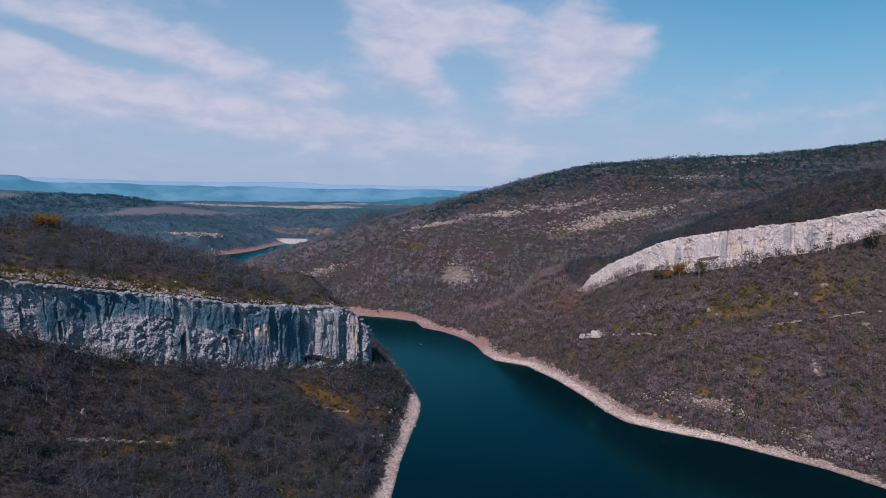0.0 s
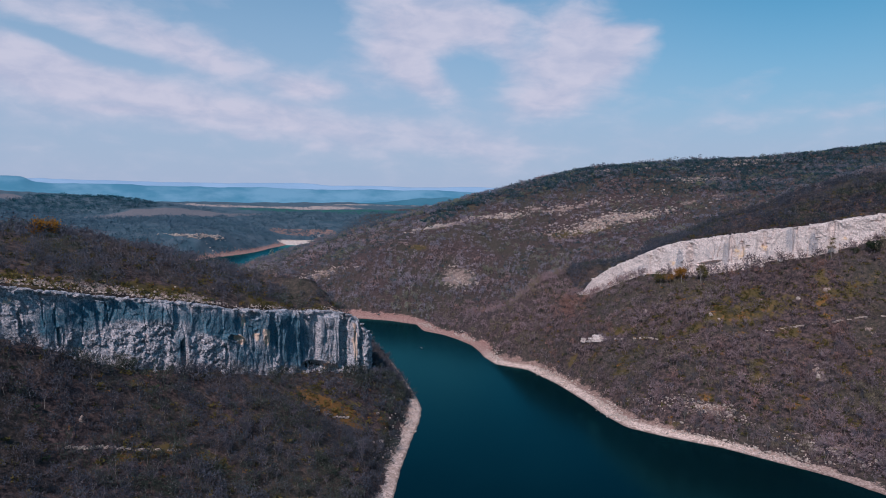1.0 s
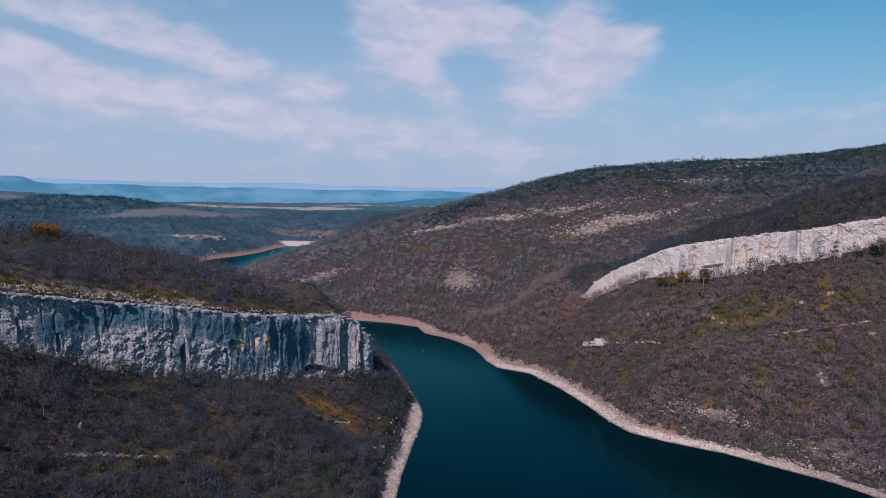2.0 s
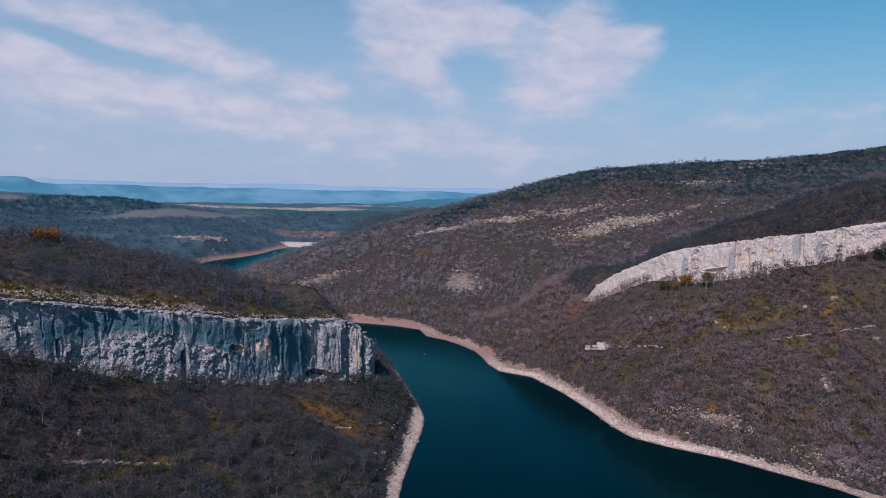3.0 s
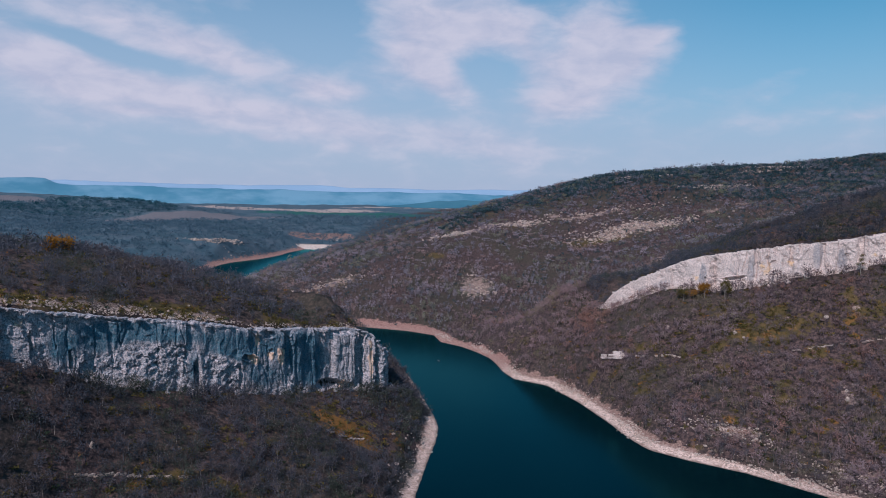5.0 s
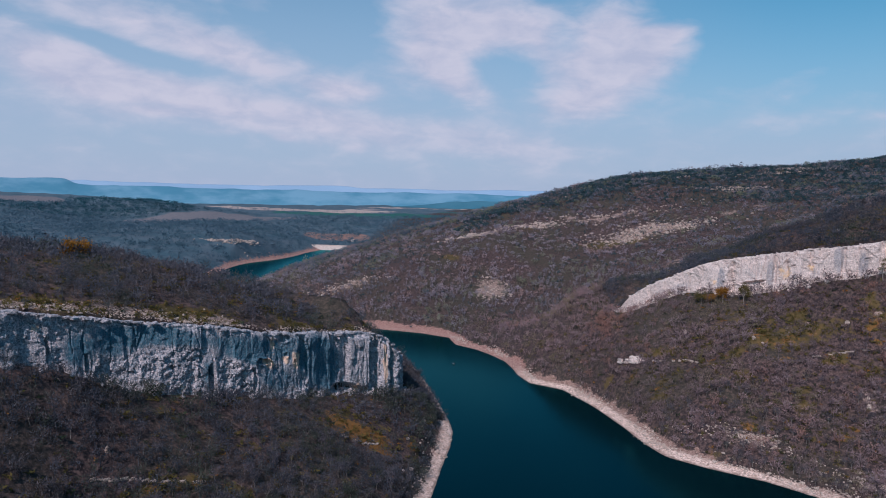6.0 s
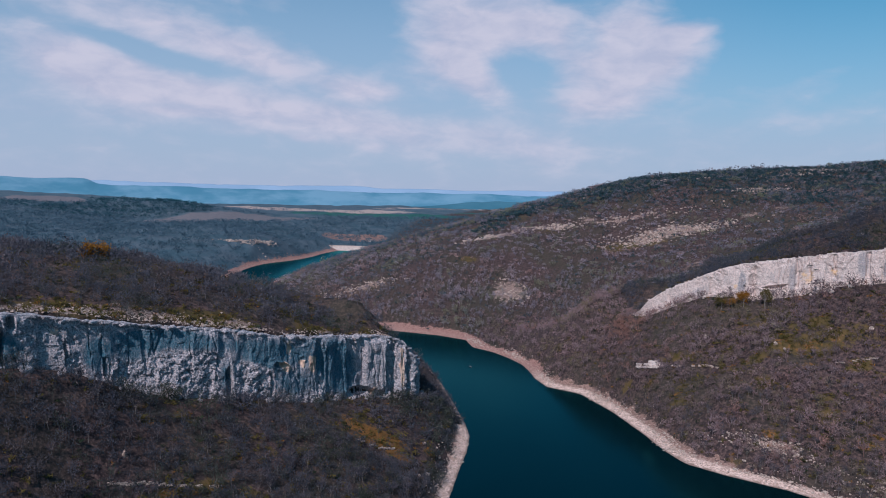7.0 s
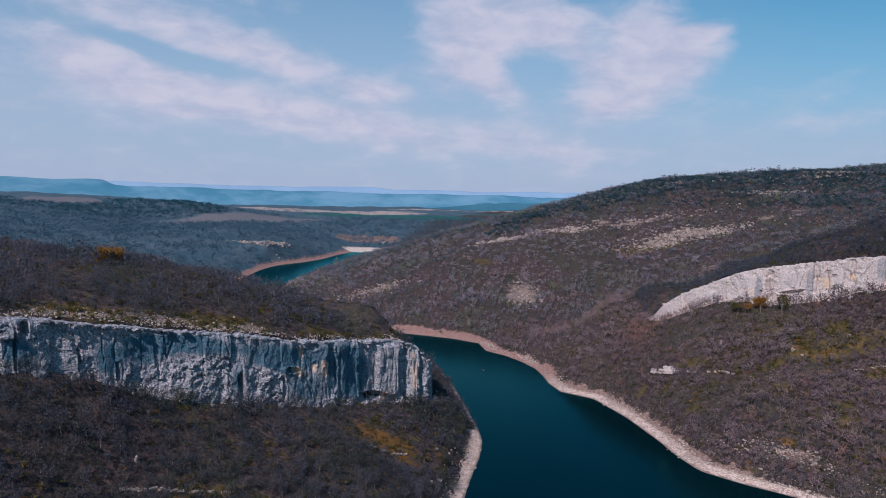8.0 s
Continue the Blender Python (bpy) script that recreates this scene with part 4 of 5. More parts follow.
def scatter(rng, r0, r1, a0, a1, area):
    """Random places in a ring sector of the plan, one in every so many square metres."""
    n = int(0.5 * radians(a1 - a0) * (r1 * r1 - r0 * r0) / area)
    r, a = np.sqrt(rng.uniform(r0 * r0, r1 * r1, n)), np.radians(rng.uniform(a0, a1, n))
    return r * np.sin(a), r * np.cos(a)


def wooded(x, y, rng):
    """Which of the places carry a tree: none in water, on the beach, on cliffs, few on grass and scree."""
    c = cover(x, y)
    d, _, _ = near_line(x, y, LAKE_LINE)
    ok = ~inside(x, y, LAKE) & (d > 1.5) & (c["beach"] < rng.uniform(0.1, 0.75, len(x)))
    for line in (LINE_A, LINE_B):
        q, side, at = near_line(x, y, line)
        h = np.interp(at, np.arange(len(line)), line[:, 3])
        ok &= ~((q * side > (-3.2 if line is LINE_A else -1.6)) & (q * side < np.where(line is LINE_A, np.where(y < 415, 15, np.where(y < 465, 8, 3)), 7.5)) & (h > 5)) & ~((q < 2) & (h > 2))
    bare = np.maximum.reduce((np.clip(c["grass"] * 1.3, 0, np.where((x > 0) & (y < 700), 0.6, 0.95)), np.clip(c["rust"] * 1.5, 0, 0.95), c["scree"] * 0.9, np.minimum(c["field"] * 2.2, 1), np.minimum(c["crop"] * 2.2, 1)))
    thin = 0.78 + 0.30 * rough(x, y, 22, 3, 70) + 0.55 * rough(x, y, 8, 2, 71)
    return ok & (rng.random(len(x)) > bare) & (rng.random(len(x)) < thin)


def build_woods():
    rng = np.random.default_rng(7)
    near = [twig_proto(rng, h, w, 5, 58, 0.11, fat=1.8) for h, w in ((6.2, 2.6), (5.2, 2.8), (7.0, 2.5), (4.4, 2.6), (5.8, 3.0), (3.4, 2.4))]
    fair = [twig_proto(rng, h, w, 3, 42, 0.13, fat=2.75) for h, w in ((6.2, 2.9), (5.2, 3.2), (7.0, 2.8), (4.4, 2.9), (5.8, 3.3), (3.6, 2.6))]
    mid = [twig_proto(rng, h, w, 0, 24, 0.16, fat=6.5) for h, w in ((6.5, 3.2), (5.6, 3.5), (7.2, 3.0), (4.6, 3.2))]
    bank = [twig_proto(rng, h, w, 2, 36, 0.16, fat=3.9) for h, w in ((7.0, 3.0), (6.0, 3.3), (7.8, 2.8), (5.0, 3.0))]
    far = [twig_proto(rng, h, w, 0, 13, 0.3, 3, fat=6.5) for h, w in ((7.5, 6.5), (6.5, 7.2), (8.5, 6.2))]
    jobs = (
        ("bare_woods", 225, 430, -50, 6, 6.2, near, TWIG_SHADED, "grey-brown bare deciduous trees below and above the cliff"),
        ("bare_woods", 400, 760, -2, 30, 10.5, fair, TWIG_WARM_LIT, "sunlit brown bare trees on the lake slope"),
        ("bare_woods", 430, 600, -50, -2, 13.0, fair, TWIG_SHADED, "grey-brown bare trees on the spur above the lake"),
        ("bare_woods", 600, 760, -50, -2, 24.0, bank, TWIG_SHADED, "grey-brown bare trees behind the spur"),
        ("bare_woods", 760, 1000, -30, 30, 26.0, bank, TWIG_HALF_HAZY, "dense bare woodland beyond the lake bend"),
        ("bare_woods", 1000, 1750, -20, 30, 50.0, mid, TWIG_HALF_HAZY, "dense bare woodland covering the far hillside"),
        ("bare_woods", 478, 680, -14.5, -8.2, 8.0, fair, TWIG_SHADED, "brown bare bushes on the bank below the cliff's end"),
        ("bare_woods", 760, 1000, -50, -30, 45.0, mid, TWIG_HAZY, "bare woodland behind the spur, tinted with blue haze"),
        ("bare_woods", 1000, 1500, -50, -20, 45.0, mid, TWIG_HAZY, "bare woodland of the far valley, tinted with blue haze"),
        ("bare_woods", 1500, 2650, -50, -9, 110.0, far, TWIG_HAZY, "far woodland in blue haze"),
        ("pine_wood", 1950, 2750, -50, -28.5, 58.0, far, PINE_HAZY, "dark evergreen wood on a far hill"),
    )
    for name, r0, r1, a0, a1, area, protos, mat, label in jobs:
        x, y = scatter(rng, r0, r1, a0, a1, area)
        m = wooded(x, y, rng)
        x, y = x[m], y[m]
        size = np.clip(rng.normal(1.0, 0.28, len(x)), 0.45, 1.7) * (0.9 + 0.3 * rough(x, y, 35, 2, 77))
        for line in (LINE_A, LINE_B):
            q, side, _ = near_line(x, y, line)
            size *= np.where(side < 0, 1.15 - 0.15 * ease(q, 8, 22), 1.0) if line is LINE_A else np.where((side < 0) & (x > 60), 1.35 - 0.35 * ease(q, 8, 20), 1.0)
        # far haze and shaded or sunlit slopes are put into the tone too
        tone = np.clip(0.5 - 0.6 * ease(y, 1130, 1300) + 0.55 * rough(x, y, 26, 4, 75, 0.65) + 0.40 * rough(x, y, 140, 2, 76) - 0.3 * ease(y, 690, 730) * ease(x, 20, 60) * (1 - ease(y, 800, 850)) + 0.45 * patch(x, y, ((-20, 720, 70, 80, 0, 1.0), (-60, 800, 50, 50, 0, 0.8))) - 0.22 * ease(x, 110, 190) - 0.18 * ease(x, 40, 90) * ease(y, 520, 560) * (1 - ease(y, 700, 760)) + 0.35 * (near_line(x, y, LINE_A)[1] > 0) * ease(-x, 100, 140) * (1 - ease(y, 560, 640)) + rng.normal(0, 0.20, len(x)), 0, 1)
        spots = np.c_[x, y, land(x, y)]
        other = np.zeros(len(x), bool)
        if mat is PINE_HAZY:
            high = (spots[:, 2] > 54) & (y > 1880)
            x, y, size, tone, spots, other = x[high], y[high], size[high] * 0.8, tone[high], spots[high], other[high]
        if protos is fair and mat is TWIG_WARM_LIT:
            # trees above the pale cliff take the shaded twig colour
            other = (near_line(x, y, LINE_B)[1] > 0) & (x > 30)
        if protos is bank:
            # the slope across the water is redder
            other = (x > -112) & (y > 640) & (y < 870) & (x < 60)
        if mat is TWIG_HAZY:
            # the near bank of the far arm takes the hillside's less hazy twigs
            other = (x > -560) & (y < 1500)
        for part_of, wood, words in ((~other, mat, label), (other, TWIG_WARM_LIT if protos is bank else TWIG_SHADED if mat is TWIG_WARM_LIT else TWIG_HALF_HAZY, "bare trees on the slope above the water")):
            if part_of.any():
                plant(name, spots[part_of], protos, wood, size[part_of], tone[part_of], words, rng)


build_woods()


# ---- things ----
def part(name, bm, mat, parent, label=""):
    """Links a bmesh as one mesh object under a thing or a part."""
    me = bpy.data.meshes.new(name)
    bm.to_mesh(me)
    bm.free()
    me.materials.append(mat)
    ob = new(name, me)
    ob.parent = parent
    if label:
        tagged(ob, label)
    return ob


def ground_z(x, y):
    return float(land(np.array([float(x)]), np.array([float(y)]))[0])


def rock_mesh(rng, size, seed, rounds=2):
    """A broken block of limestone: a ball cut by planes, then roughened."""
    bm = bmesh.new()
    bmesh.ops.create_icosphere(bm, subdivisions=rounds, radius=1.0)
    planes = [(Vector(rng.normal(size=3)).normalized(), rng.uniform(0.55, 0.9)) for _ in range(9)]
    for v in bm.verts:
        for n, d in planes:
            over = v.co.dot(n) - d
            if over > 0:
                v.co -= n * over
        v.co += v.co.normalized() * 0.08 * noise.noise(v.co * 3 + Vector((seed, 0, 0)))
        v.co = Vector((v.co.x * size[0], v.co.y * size[1], v.co.z * size[2]))
    return bm


def slab_mesh(rng, length, deep, high, seed):
    """A flat-bedded slab with chipped corners."""
    bm = bmesh.new()
    bmesh.ops.create_cube(bm, size=1.0)
    bmesh.ops.bevel(bm, geom=list(bm.edges), offset=0.11, segments=1, affect="EDGES")
    for v in bm.verts:
        v.co += Vector(rng.normal(size=3)) * 0.045
        v.co = Vector((v.co.x * length, v.co.y * deep, v.co.z * high))
    return bm


def on_level(x0, x1, z0, z1, y0, y1, n=9):
    """The line on a slope between two walls of the plan where the ground has the given height."""
    out = []
    ys = np.linspace(y0, y1, 120)
    for k in range(n):
        t = k / (n - 1)
        x = x0 + (x1 - x0) * t
        z = land(np.full(120, x), ys)
        out.append((x, float(ys[np.argmin(np.abs(z - z0 - (z1 - z0) * t))])))
    return tuple(out)


def rock_ledge(knots, layers, high, deep, label, seed, gap=0.0, rock=ROCK):
    """A bed of rock that shows along a terrace: slabs side by side, in courses."""
    rng = np.random.default_rng(seed)
    line = curve(knots, 2.2)
    thing = new("rock_ledge")
    base = Vector((*line[0][:2], ground_z(*line[0][:2])))
    thing.location = base
    for row in range(layers):
        for k in range(len(line) - 1):
            if rng.random() < gap + 0.25 * row:
                continue
            p, q = line[k], line[k + 1]
            mid = (p + q) / 2
            n = np.array((q[1] - p[1], p[0] - q[0]))
            n /= np.linalg.norm(n)
            mid = mid + n * rng.normal() * 0.35 - n * row * 0.7
            h = high * rng.uniform(0.7, 1.25)
            ob = part("slab", slab_mesh(rng, float(np.linalg.norm(q - p)) * rng.uniform(0.9, 1.35), deep * rng.uniform(0.8, 1.2), h, k), rock, thing)
            z = ground_z(*line[k]) * 0.5 + ground_z(*mid) * 0.5
            ob.matrix_local = pose(mid[0] - base.x, mid[1] - base.y, z - base.z + high * (0.32 + 0.92 * row), rng.normal() * 3, rng.normal() * 3,
                                   math.degrees(math.atan2(q[1] - p[1], q[0] - p[0])) + rng.normal() * 7)
    tagged(thing, label, "rock ledge")
    return thing


def boulder(x, y, size, seed, label, turn=0):
    rng = np.random.default_rng(seed)
    me = bpy.data.meshes.new("boulder")
    bm = rock_mesh(rng, size, seed, 3)
    bm.to_mesh(me)
    bm.free()
    me.materials.append(ROCK)
    ob = new("boulder", me)
    ob.matrix_world = pose(x, y, ground_z(x, y) + size[2] * 0.55, 0, 0, turn)
    tagged(ob, label, "boulder", group="loose boulders")


rock_ledge(on_level(39, 57, 30.5, 36.0, 575, 640), 3, 1.6, 2.8, "white bedded limestone outcrop with a dark crack on the slope", 1, rock=CLIFF_PALE)
rock_ledge(on_level(58, 94, 35.5, 41.0, 555, 620), 1, 1.2, 1.6, "thin broken ledge of pale limestone in grass", 2, 0.3)
rock_ledge(on_level(158, 240, 54, 70, 515, 590), 1, 0.8, 1.3, "long low pale rock ledge below a grassy terrace", 3, 0.4)
rock_ledge(((-183, 271), (-175, 280), (-166, 289), (-157, 297), (-151, 303)), 1, 0.9, 1.2, "low broken line of grey stones in dark woods", 4, 0.2)
rock_ledge(((-119, 390), (-113, 393), (-107, 398), (-102, 404)), 1, 0.8, 1.1, "row of grey stones edging a rusty grass clearing", 5, 0.15)
boulder(-185, 285, (1.2, 1.0, 1.8), 11, "upright pale boulder among dark bare trees", 20)
boulder(-91, 431, (1.5, 1.1, 0.9), 12, "pale flat boulder near the stony shore")
boulder(128, 561, (1.6, 1.3, 1.8), 13, "pale limestone boulder on a wooded slope")
boulder(133, 556, (1.1, 1.0, 0.9), 14, "small pale boulder below a larger one")
boulder(190, 566, (1.8, 1.4, 1.5), 15, "pale boulder in brown scrub under the cliff")
boulder(88, 604, (1.3, 1.1, 2.0), 16, "upright pale rock in bare scrub")
boulder(185, 506, (1.6, 1.4, 2.2), 17, "pale rock step in a stony gully")
boulder(187, 513, (1.3, 1.2, 1.5), 18, "pale rock in a stony gully")
boulder(-74, 455, (0.8, 0.6, 0.5), 19, "grey stone on the water's edge")
boulder(-75.5, 432, (0.9, 0.7, 0.5), 20, "grey stone on the pale beach")


def rubble(name, spots, low, high, label, seed, flat=0.6):
    """Loose pale stones, too many to count."""
    rng = np.random.default_rng(seed)
    protos = []
    for k in range(5):
        bm = rock_mesh(rng, (1, 0.8, flat), k, 1)
        bm.verts.ensure_lookup_table()
        V = np.array([v.co[:] for v in bm.verts])
        F = np.array([[v.index for v in f.verts] for f in bm.faces])
        bm.free()
        protos.append((V, F, 0))
    xs, ys = [], []
    for cx, cy, a, b, turn, n in spots:
        u, v = rng.normal(size=n) * a * 0.6, rng.normal(size=n) * b * 0.6
        c, s = math.cos(radians(turn)), math.sin(radians(turn))
        xs.append(cx + u * c - v * s)
        ys.append(cy + u * s + v * c)
    x, y = np.concatenate(xs), np.concatenate(ys)
    size = rng.uniform(low, high, len(x)) * (0.6 + rng.random(len(x)) ** 3)
    ob = plant(name, np.c_[x, y, land(x, y) + size * 0.15], protos, ROCK, size, np.zeros(len(x)), label, rng)
    ob["category"] = "stones"


def cliff_blocks(cliff, rock):
    """Loose slabs on a cliff's rim and fallen blocks at its foot, as parts of the cliff."""
    thing, s, px, py, foot, high, nx, ny = cliff
    rng = np.random.default_rng(int(len(s)))
    slabs, blocks = [], []
    for k in range(6):
        for shelf_of, bm in ((slabs, slab_mesh(rng, 3.4, 2.6, 1.0, k)), (blocks, rock_mesh(rng, (1.7, 1.4, 1.5), k, 2))):
            me = bpy.data.meshes.new("block")
            bm.to_mesh(me)
            bm.free()
            me.materials.append(rock)
            shelf_of.append(me)
    ok = np.where((high > 12) & (px > -250) & (px < 290))[0]
    for k in range(ok[0], ok[-1], 5):
        if rng.random() < 0.30:
            continue
        ob = new("rim_slab", slabs[k % 6])
        ob.parent = thing
        t = rng.uniform(-2.6, 0.2) if rock is CLIFF_SHADE else rng.uniform(-4.5, -2.6)
        ob.location = (px[k] + nx[k] * t - thing.location.x, py[k] + ny[k] * t - thing.location.y, foot[k] + high[k] - thing.location.z + rng.uniform(-0.7, 0.15))
        ob.rotation_euler = (rng.normal() * 0.10, rng.normal() * 0.10, math.atan2(-nx[k], ny[k]) + math.pi + rng.normal() * 0.3)
        q = rng.uniform(0.6, 1.25)
        ob.scale = (q, q, q * rng.uniform(0.7, 1.2))
    for k in range(ok[0] + 10, ok[-1] - 10, 23):
        ob = new("fallen_block", blocks[k % 6])
        ob.parent = thing
        t = rng.uniform(2.0, 5.0)
        x, y = px[k] + nx[k] * t, py[k] + ny[k] * t
        ob.location = (x - thing.location.x, y - thing.location.y, ground_z(x, y) - thing.location.z + 0.6)
        ob.rotation_euler = (rng.uniform(0, 6), rng.uniform(0, 6), rng.uniform(0, 6))
        q = rng.uniform(0.7, 1.9)
        ob.scale = (q, q, q)


cliff_blocks(cliff_a, CLIFF_SHADE)
cliff_blocks(cliff_b, CLIFF_PALE)
rubble("loose_stones", ((-219, 328, 42, 5, 57, 520), (-182, 374, 32, 5, 53, 420), (-150, 432, 24, 4, 64, 200), (-132, 474, 18, 4, 62, 160), (-238, 290, 20, 6, 70, 160)), 0.35, 0.95,
       "pale broken stones along the grassy cliff top", 31)
rubble("loose_stones", ((394, 1440, 60, 7, 15, 330), (330, 1400, 60, 6, 15, 160), (262, 1290, 46, 9, 20, 240), (60, 1185, 120, 16, 12, 150), (110, 1125, 90, 20, 12, 520), (-60, 1150, 45, 10, 10, 150),
                        (-145, 1110, 34, 10, 22, 220), (150, 1330, 140, 6, 10, 180)), 1.3, 3.0, "pale rock outcrops strewn over the far hillside", 32)
rubble("loose_stones", ((-98, 945, 24, 40, 0, 220), (-290, 955, 50, 14, 5, 160)), 0.7, 1.9, "pale scree stones on the far bank", 33)
rubble("loose_stones", ((-735, 1462, 30, 6, 16, 110), (-698, 1505, 40, 7, 72, 150)), 1.8, 3.8, "white rock scars on the far wooded bank", 35)
rubble("beach_stones", ((110, 487, 30, 5, -25, 260), (170, 440, 34, 5, -38, 220), (60, 497, 16, 4, -50, 120), (-78, 440, 5, 50, 0, 200), (20, 592, 5, 26, 35, 120)) + tuple((x + 6, y + 6, 22, 4, t, 150) for x, y, t in ((139, 434, -32), (98, 460, -28), (45, 520, -68), (8, 602, -60), (-38, 650, -70), (-75, 732, -55), (-122, 785, -60))), 0.35, 1.25,
       "grey and white stones along the beach", 34)


def leafy(name, x, y, high, wide, leaves, mat, label, category, seed, sunk=0.0):
    """A tree or bush in leaf: trunk, limbs, and a crown of many small leaf clumps with gaps."""
    rng = np.random.default_rng(seed)
    thing = new(name)
    thing.location = (x, y, ground_z(x, y) - sunk)
    V, F, n = twig_proto(rng, high, wide * 0.8, 6, 1, 0.03 * high, 5)
    link_mesh("trunk", V[:F[:n].max() + 1], F[:n], BARK, thing)
    lobes = [(rng.normal(0, 0.42, 2) * wide, high * rng.uniform(0.45, 0.95), wide * rng.uniform(0.28, 0.5)) for _ in range(12)]
    vs = []
    for k in range(leaves):
        c, h, r = lobes[k % 12]
        p = np.array((c[0], c[1], h)) + rng.normal(size=3) * r * 0.5
        a = rng.normal(size=(3, 3)) * 0.055 * wide
        vs.append(p + a)
    link_mesh("crown", np.vstack(vs), np.arange(leaves * 3).reshape(-1, 3), mat, thing)
    tagged(thing, label, category)
    return thing


leafy("tree", -266, 376, 8.5, 6.4, 2200, LEAF_ORANGE, "orange-leaved round tree on the spur's crest", "tree", 41)
leafy("bush", 117, 617, 11.5, 5.6, 1700, LEAF_ORANGE, "rusty orange bush at the foot of the pale cliff", "bush", 42)
leafy("bush", 109, 619, 8.5, 4.2, 800, LEAF_ORANGE, "small orange bush under the pale cliff", "bush", 43)
leafy("bush", 131, 611, 14.0, 5.0, 1500, LEAF_OLIVE, "olive-brown bush against the pale cliff", "bush", 44)
leafy("bush", 102, 623, 10.5, 4.8, 1300, LEAF_OLIVE, "olive bush against the pale cliff", "bush", 45)
leafy("bush", 220, 591, 15.0, 3.4, 1200, LEAF_OLIVE, "tall olive bush in a cleft of the pale cliff", "bush", 46)
leafy("bush", 244, 577, 9.0, 5.8, 1500, LEAF_GREEN, "dark evergreen bush before the pale cliff", "bush", 47)
leafy("bush", 233, 582, 6.0, 3.4, 800, LEAF_GREEN, "dark evergreen bush in grey scrub", "bush", 48)
leafy("bush", -88, 424, 2.4, 2.2, 420, LEAF_ORANGE, "rusty bush by the stony shore", "bush", 49)
leafy("bush", -138, 357, 3.0, 2.2, 420, LEAF_OLIVE, "yellowish bush among dark bare trees", "bush", 50)
leafy("bush", -119, 322, 3.6, 2.6, 480, LEAF_OLIVE, "olive bush in dark woods", "bush", 51)


def build_scrub():
    """Low olive and rusty scrub on the terraces and clearings."""
    rng = np.random.default_rng(61)
    protos = []
    for k in range(4):
        tri = []
        for q in range(26):
            p = rng.normal(size=3) * (0.55, 0.55, 0.3) + (0, 0, 0.55)
            tri.append(p + rng.normal(size=(3, 3)) * 0.22)
        protos.append((np.vstack(tri), np.arange(78).reshape(-1, 3), 0))
    sparse = [(V[:30], F[:10], 0) for V, F, _ in protos]
    for mat, label, area, boost in ((LEAF_OLIVE, "low olive scrub on the grassy terraces", 6.5, 1.25), (LEAF_ORANGE, "rusty withered scrub in the clearings", 40.0, 0.8), (LEAF_GREEN, "dark evergreen scrub on the hillsides", 130.0, 1.2)):
        x, y = scatter(rng, 240, 720, -45, 28, area)
        g = np.maximum(patch(x, y, GRASS), patch(x, y, RUST))
        d, _, _ = near_line(x, y, LAKE_LINE)
        keep = ~inside(x, y, LAKE) & (d > 13) & (rng.random(len(x)) < (0.10 + 0.8 * g if mat is not LEAF_GREEN else 0.5))
        keep &= (x > 0) | (y < 270) | (rng.random(len(x)) < 0.7)
        for line in (LINE_A, LINE_B):
            q, side, _ = near_line(x, y, line)
            keep &= ~((q * side > -3) & (q * side < 9))
        x, y = x[keep], y[keep]
        size = rng.uniform(0.7, 1.7, len(x)) * boost
        ob = plant("scrub", np.c_[x, y, land(x, y)], protos, mat, size, np.zeros(len(x)), label, rng)
        ob["category"] = "scrub"
    x, y = scatter(rng, 850, 1700, -20, 30, 62.0)
    keep = ~inside(x, y, LAKE) & (rng.random(len(x)) < 0.22 + 0.4 * rough(x, y, 120, 3, 90) + 0.6 * ease(y, 1130, 1300) + 0.5 * ease(x, 150, 330))
    x, y = x[keep], y[keep]
    ob = plant("scrub", np.c_[x, y, land(x, y)], sparse, LEAF_HAZY, rng.uniform(2.0, 4.2, len(x)), np.zeros(len(x)), "dark evergreen shrubs over the upper hillside", rng)
    ob["category"] = "scrub"
    x, y = scatter(rng, 1230, 1720, 0, 30, 42.0)
    z = land(x, y)
    keep = (z > 150) & (rng.random(len(x)) > patch(x, y, SCREE) * 0.9)
    ob = plant("scrub", np.c_[x, y, z][keep], sparse, LEAF_HAZY, rng.uniform(2.6, 4.8, keep.sum()), np.zeros(keep.sum()), "dense dark evergreen shrubs along the ridge", rng)
    ob["category"] = "scrub"


build_scrub()


def build_ridge_wood():
    """The evergreen wood whose tops make the far hill's skyline."""
    rng = np.random.default_rng(62)
    protos = []
    for k in range(4):
        tri = []
        for q in range(22):
            d = rng.normal(size=3)
            d /= np.linalg.norm(d)
            p = d * (0.85, 0.85, 0.55) * rng.uniform(0.6, 1.0) + (0, 0, 0.75)
            tri.append(p + rng.normal(size=(3, 3)) * 0.30)
        protos.append((np.vstack(tri), np.arange(66).reshape(-1, 3), 0))
    line = curve(FAR_HILL[2], 4)
    pick = line[rng.integers(len(line), size=2300)]
    x, y = pick[:, 0] + rng.normal(0, 6, len(pick)), pick[:, 1] + rng.uniform(-70, 30, len(pick))
    keep = (x > -180) & (rng.random(len(x)) > patch(x, y, SCREE))
    x, y = x[keep], y[keep]
    ob = plant("scrub", np.c_[x, y, land(x, y)], protos, LEAF_HAZY, rng.uniform(2.2, 4.4, len(x)), np.zeros(len(x)), "dark evergreen canopy along the far hill's crest", rng)
    ob["category"] = "scrub"


build_ridge_wood()


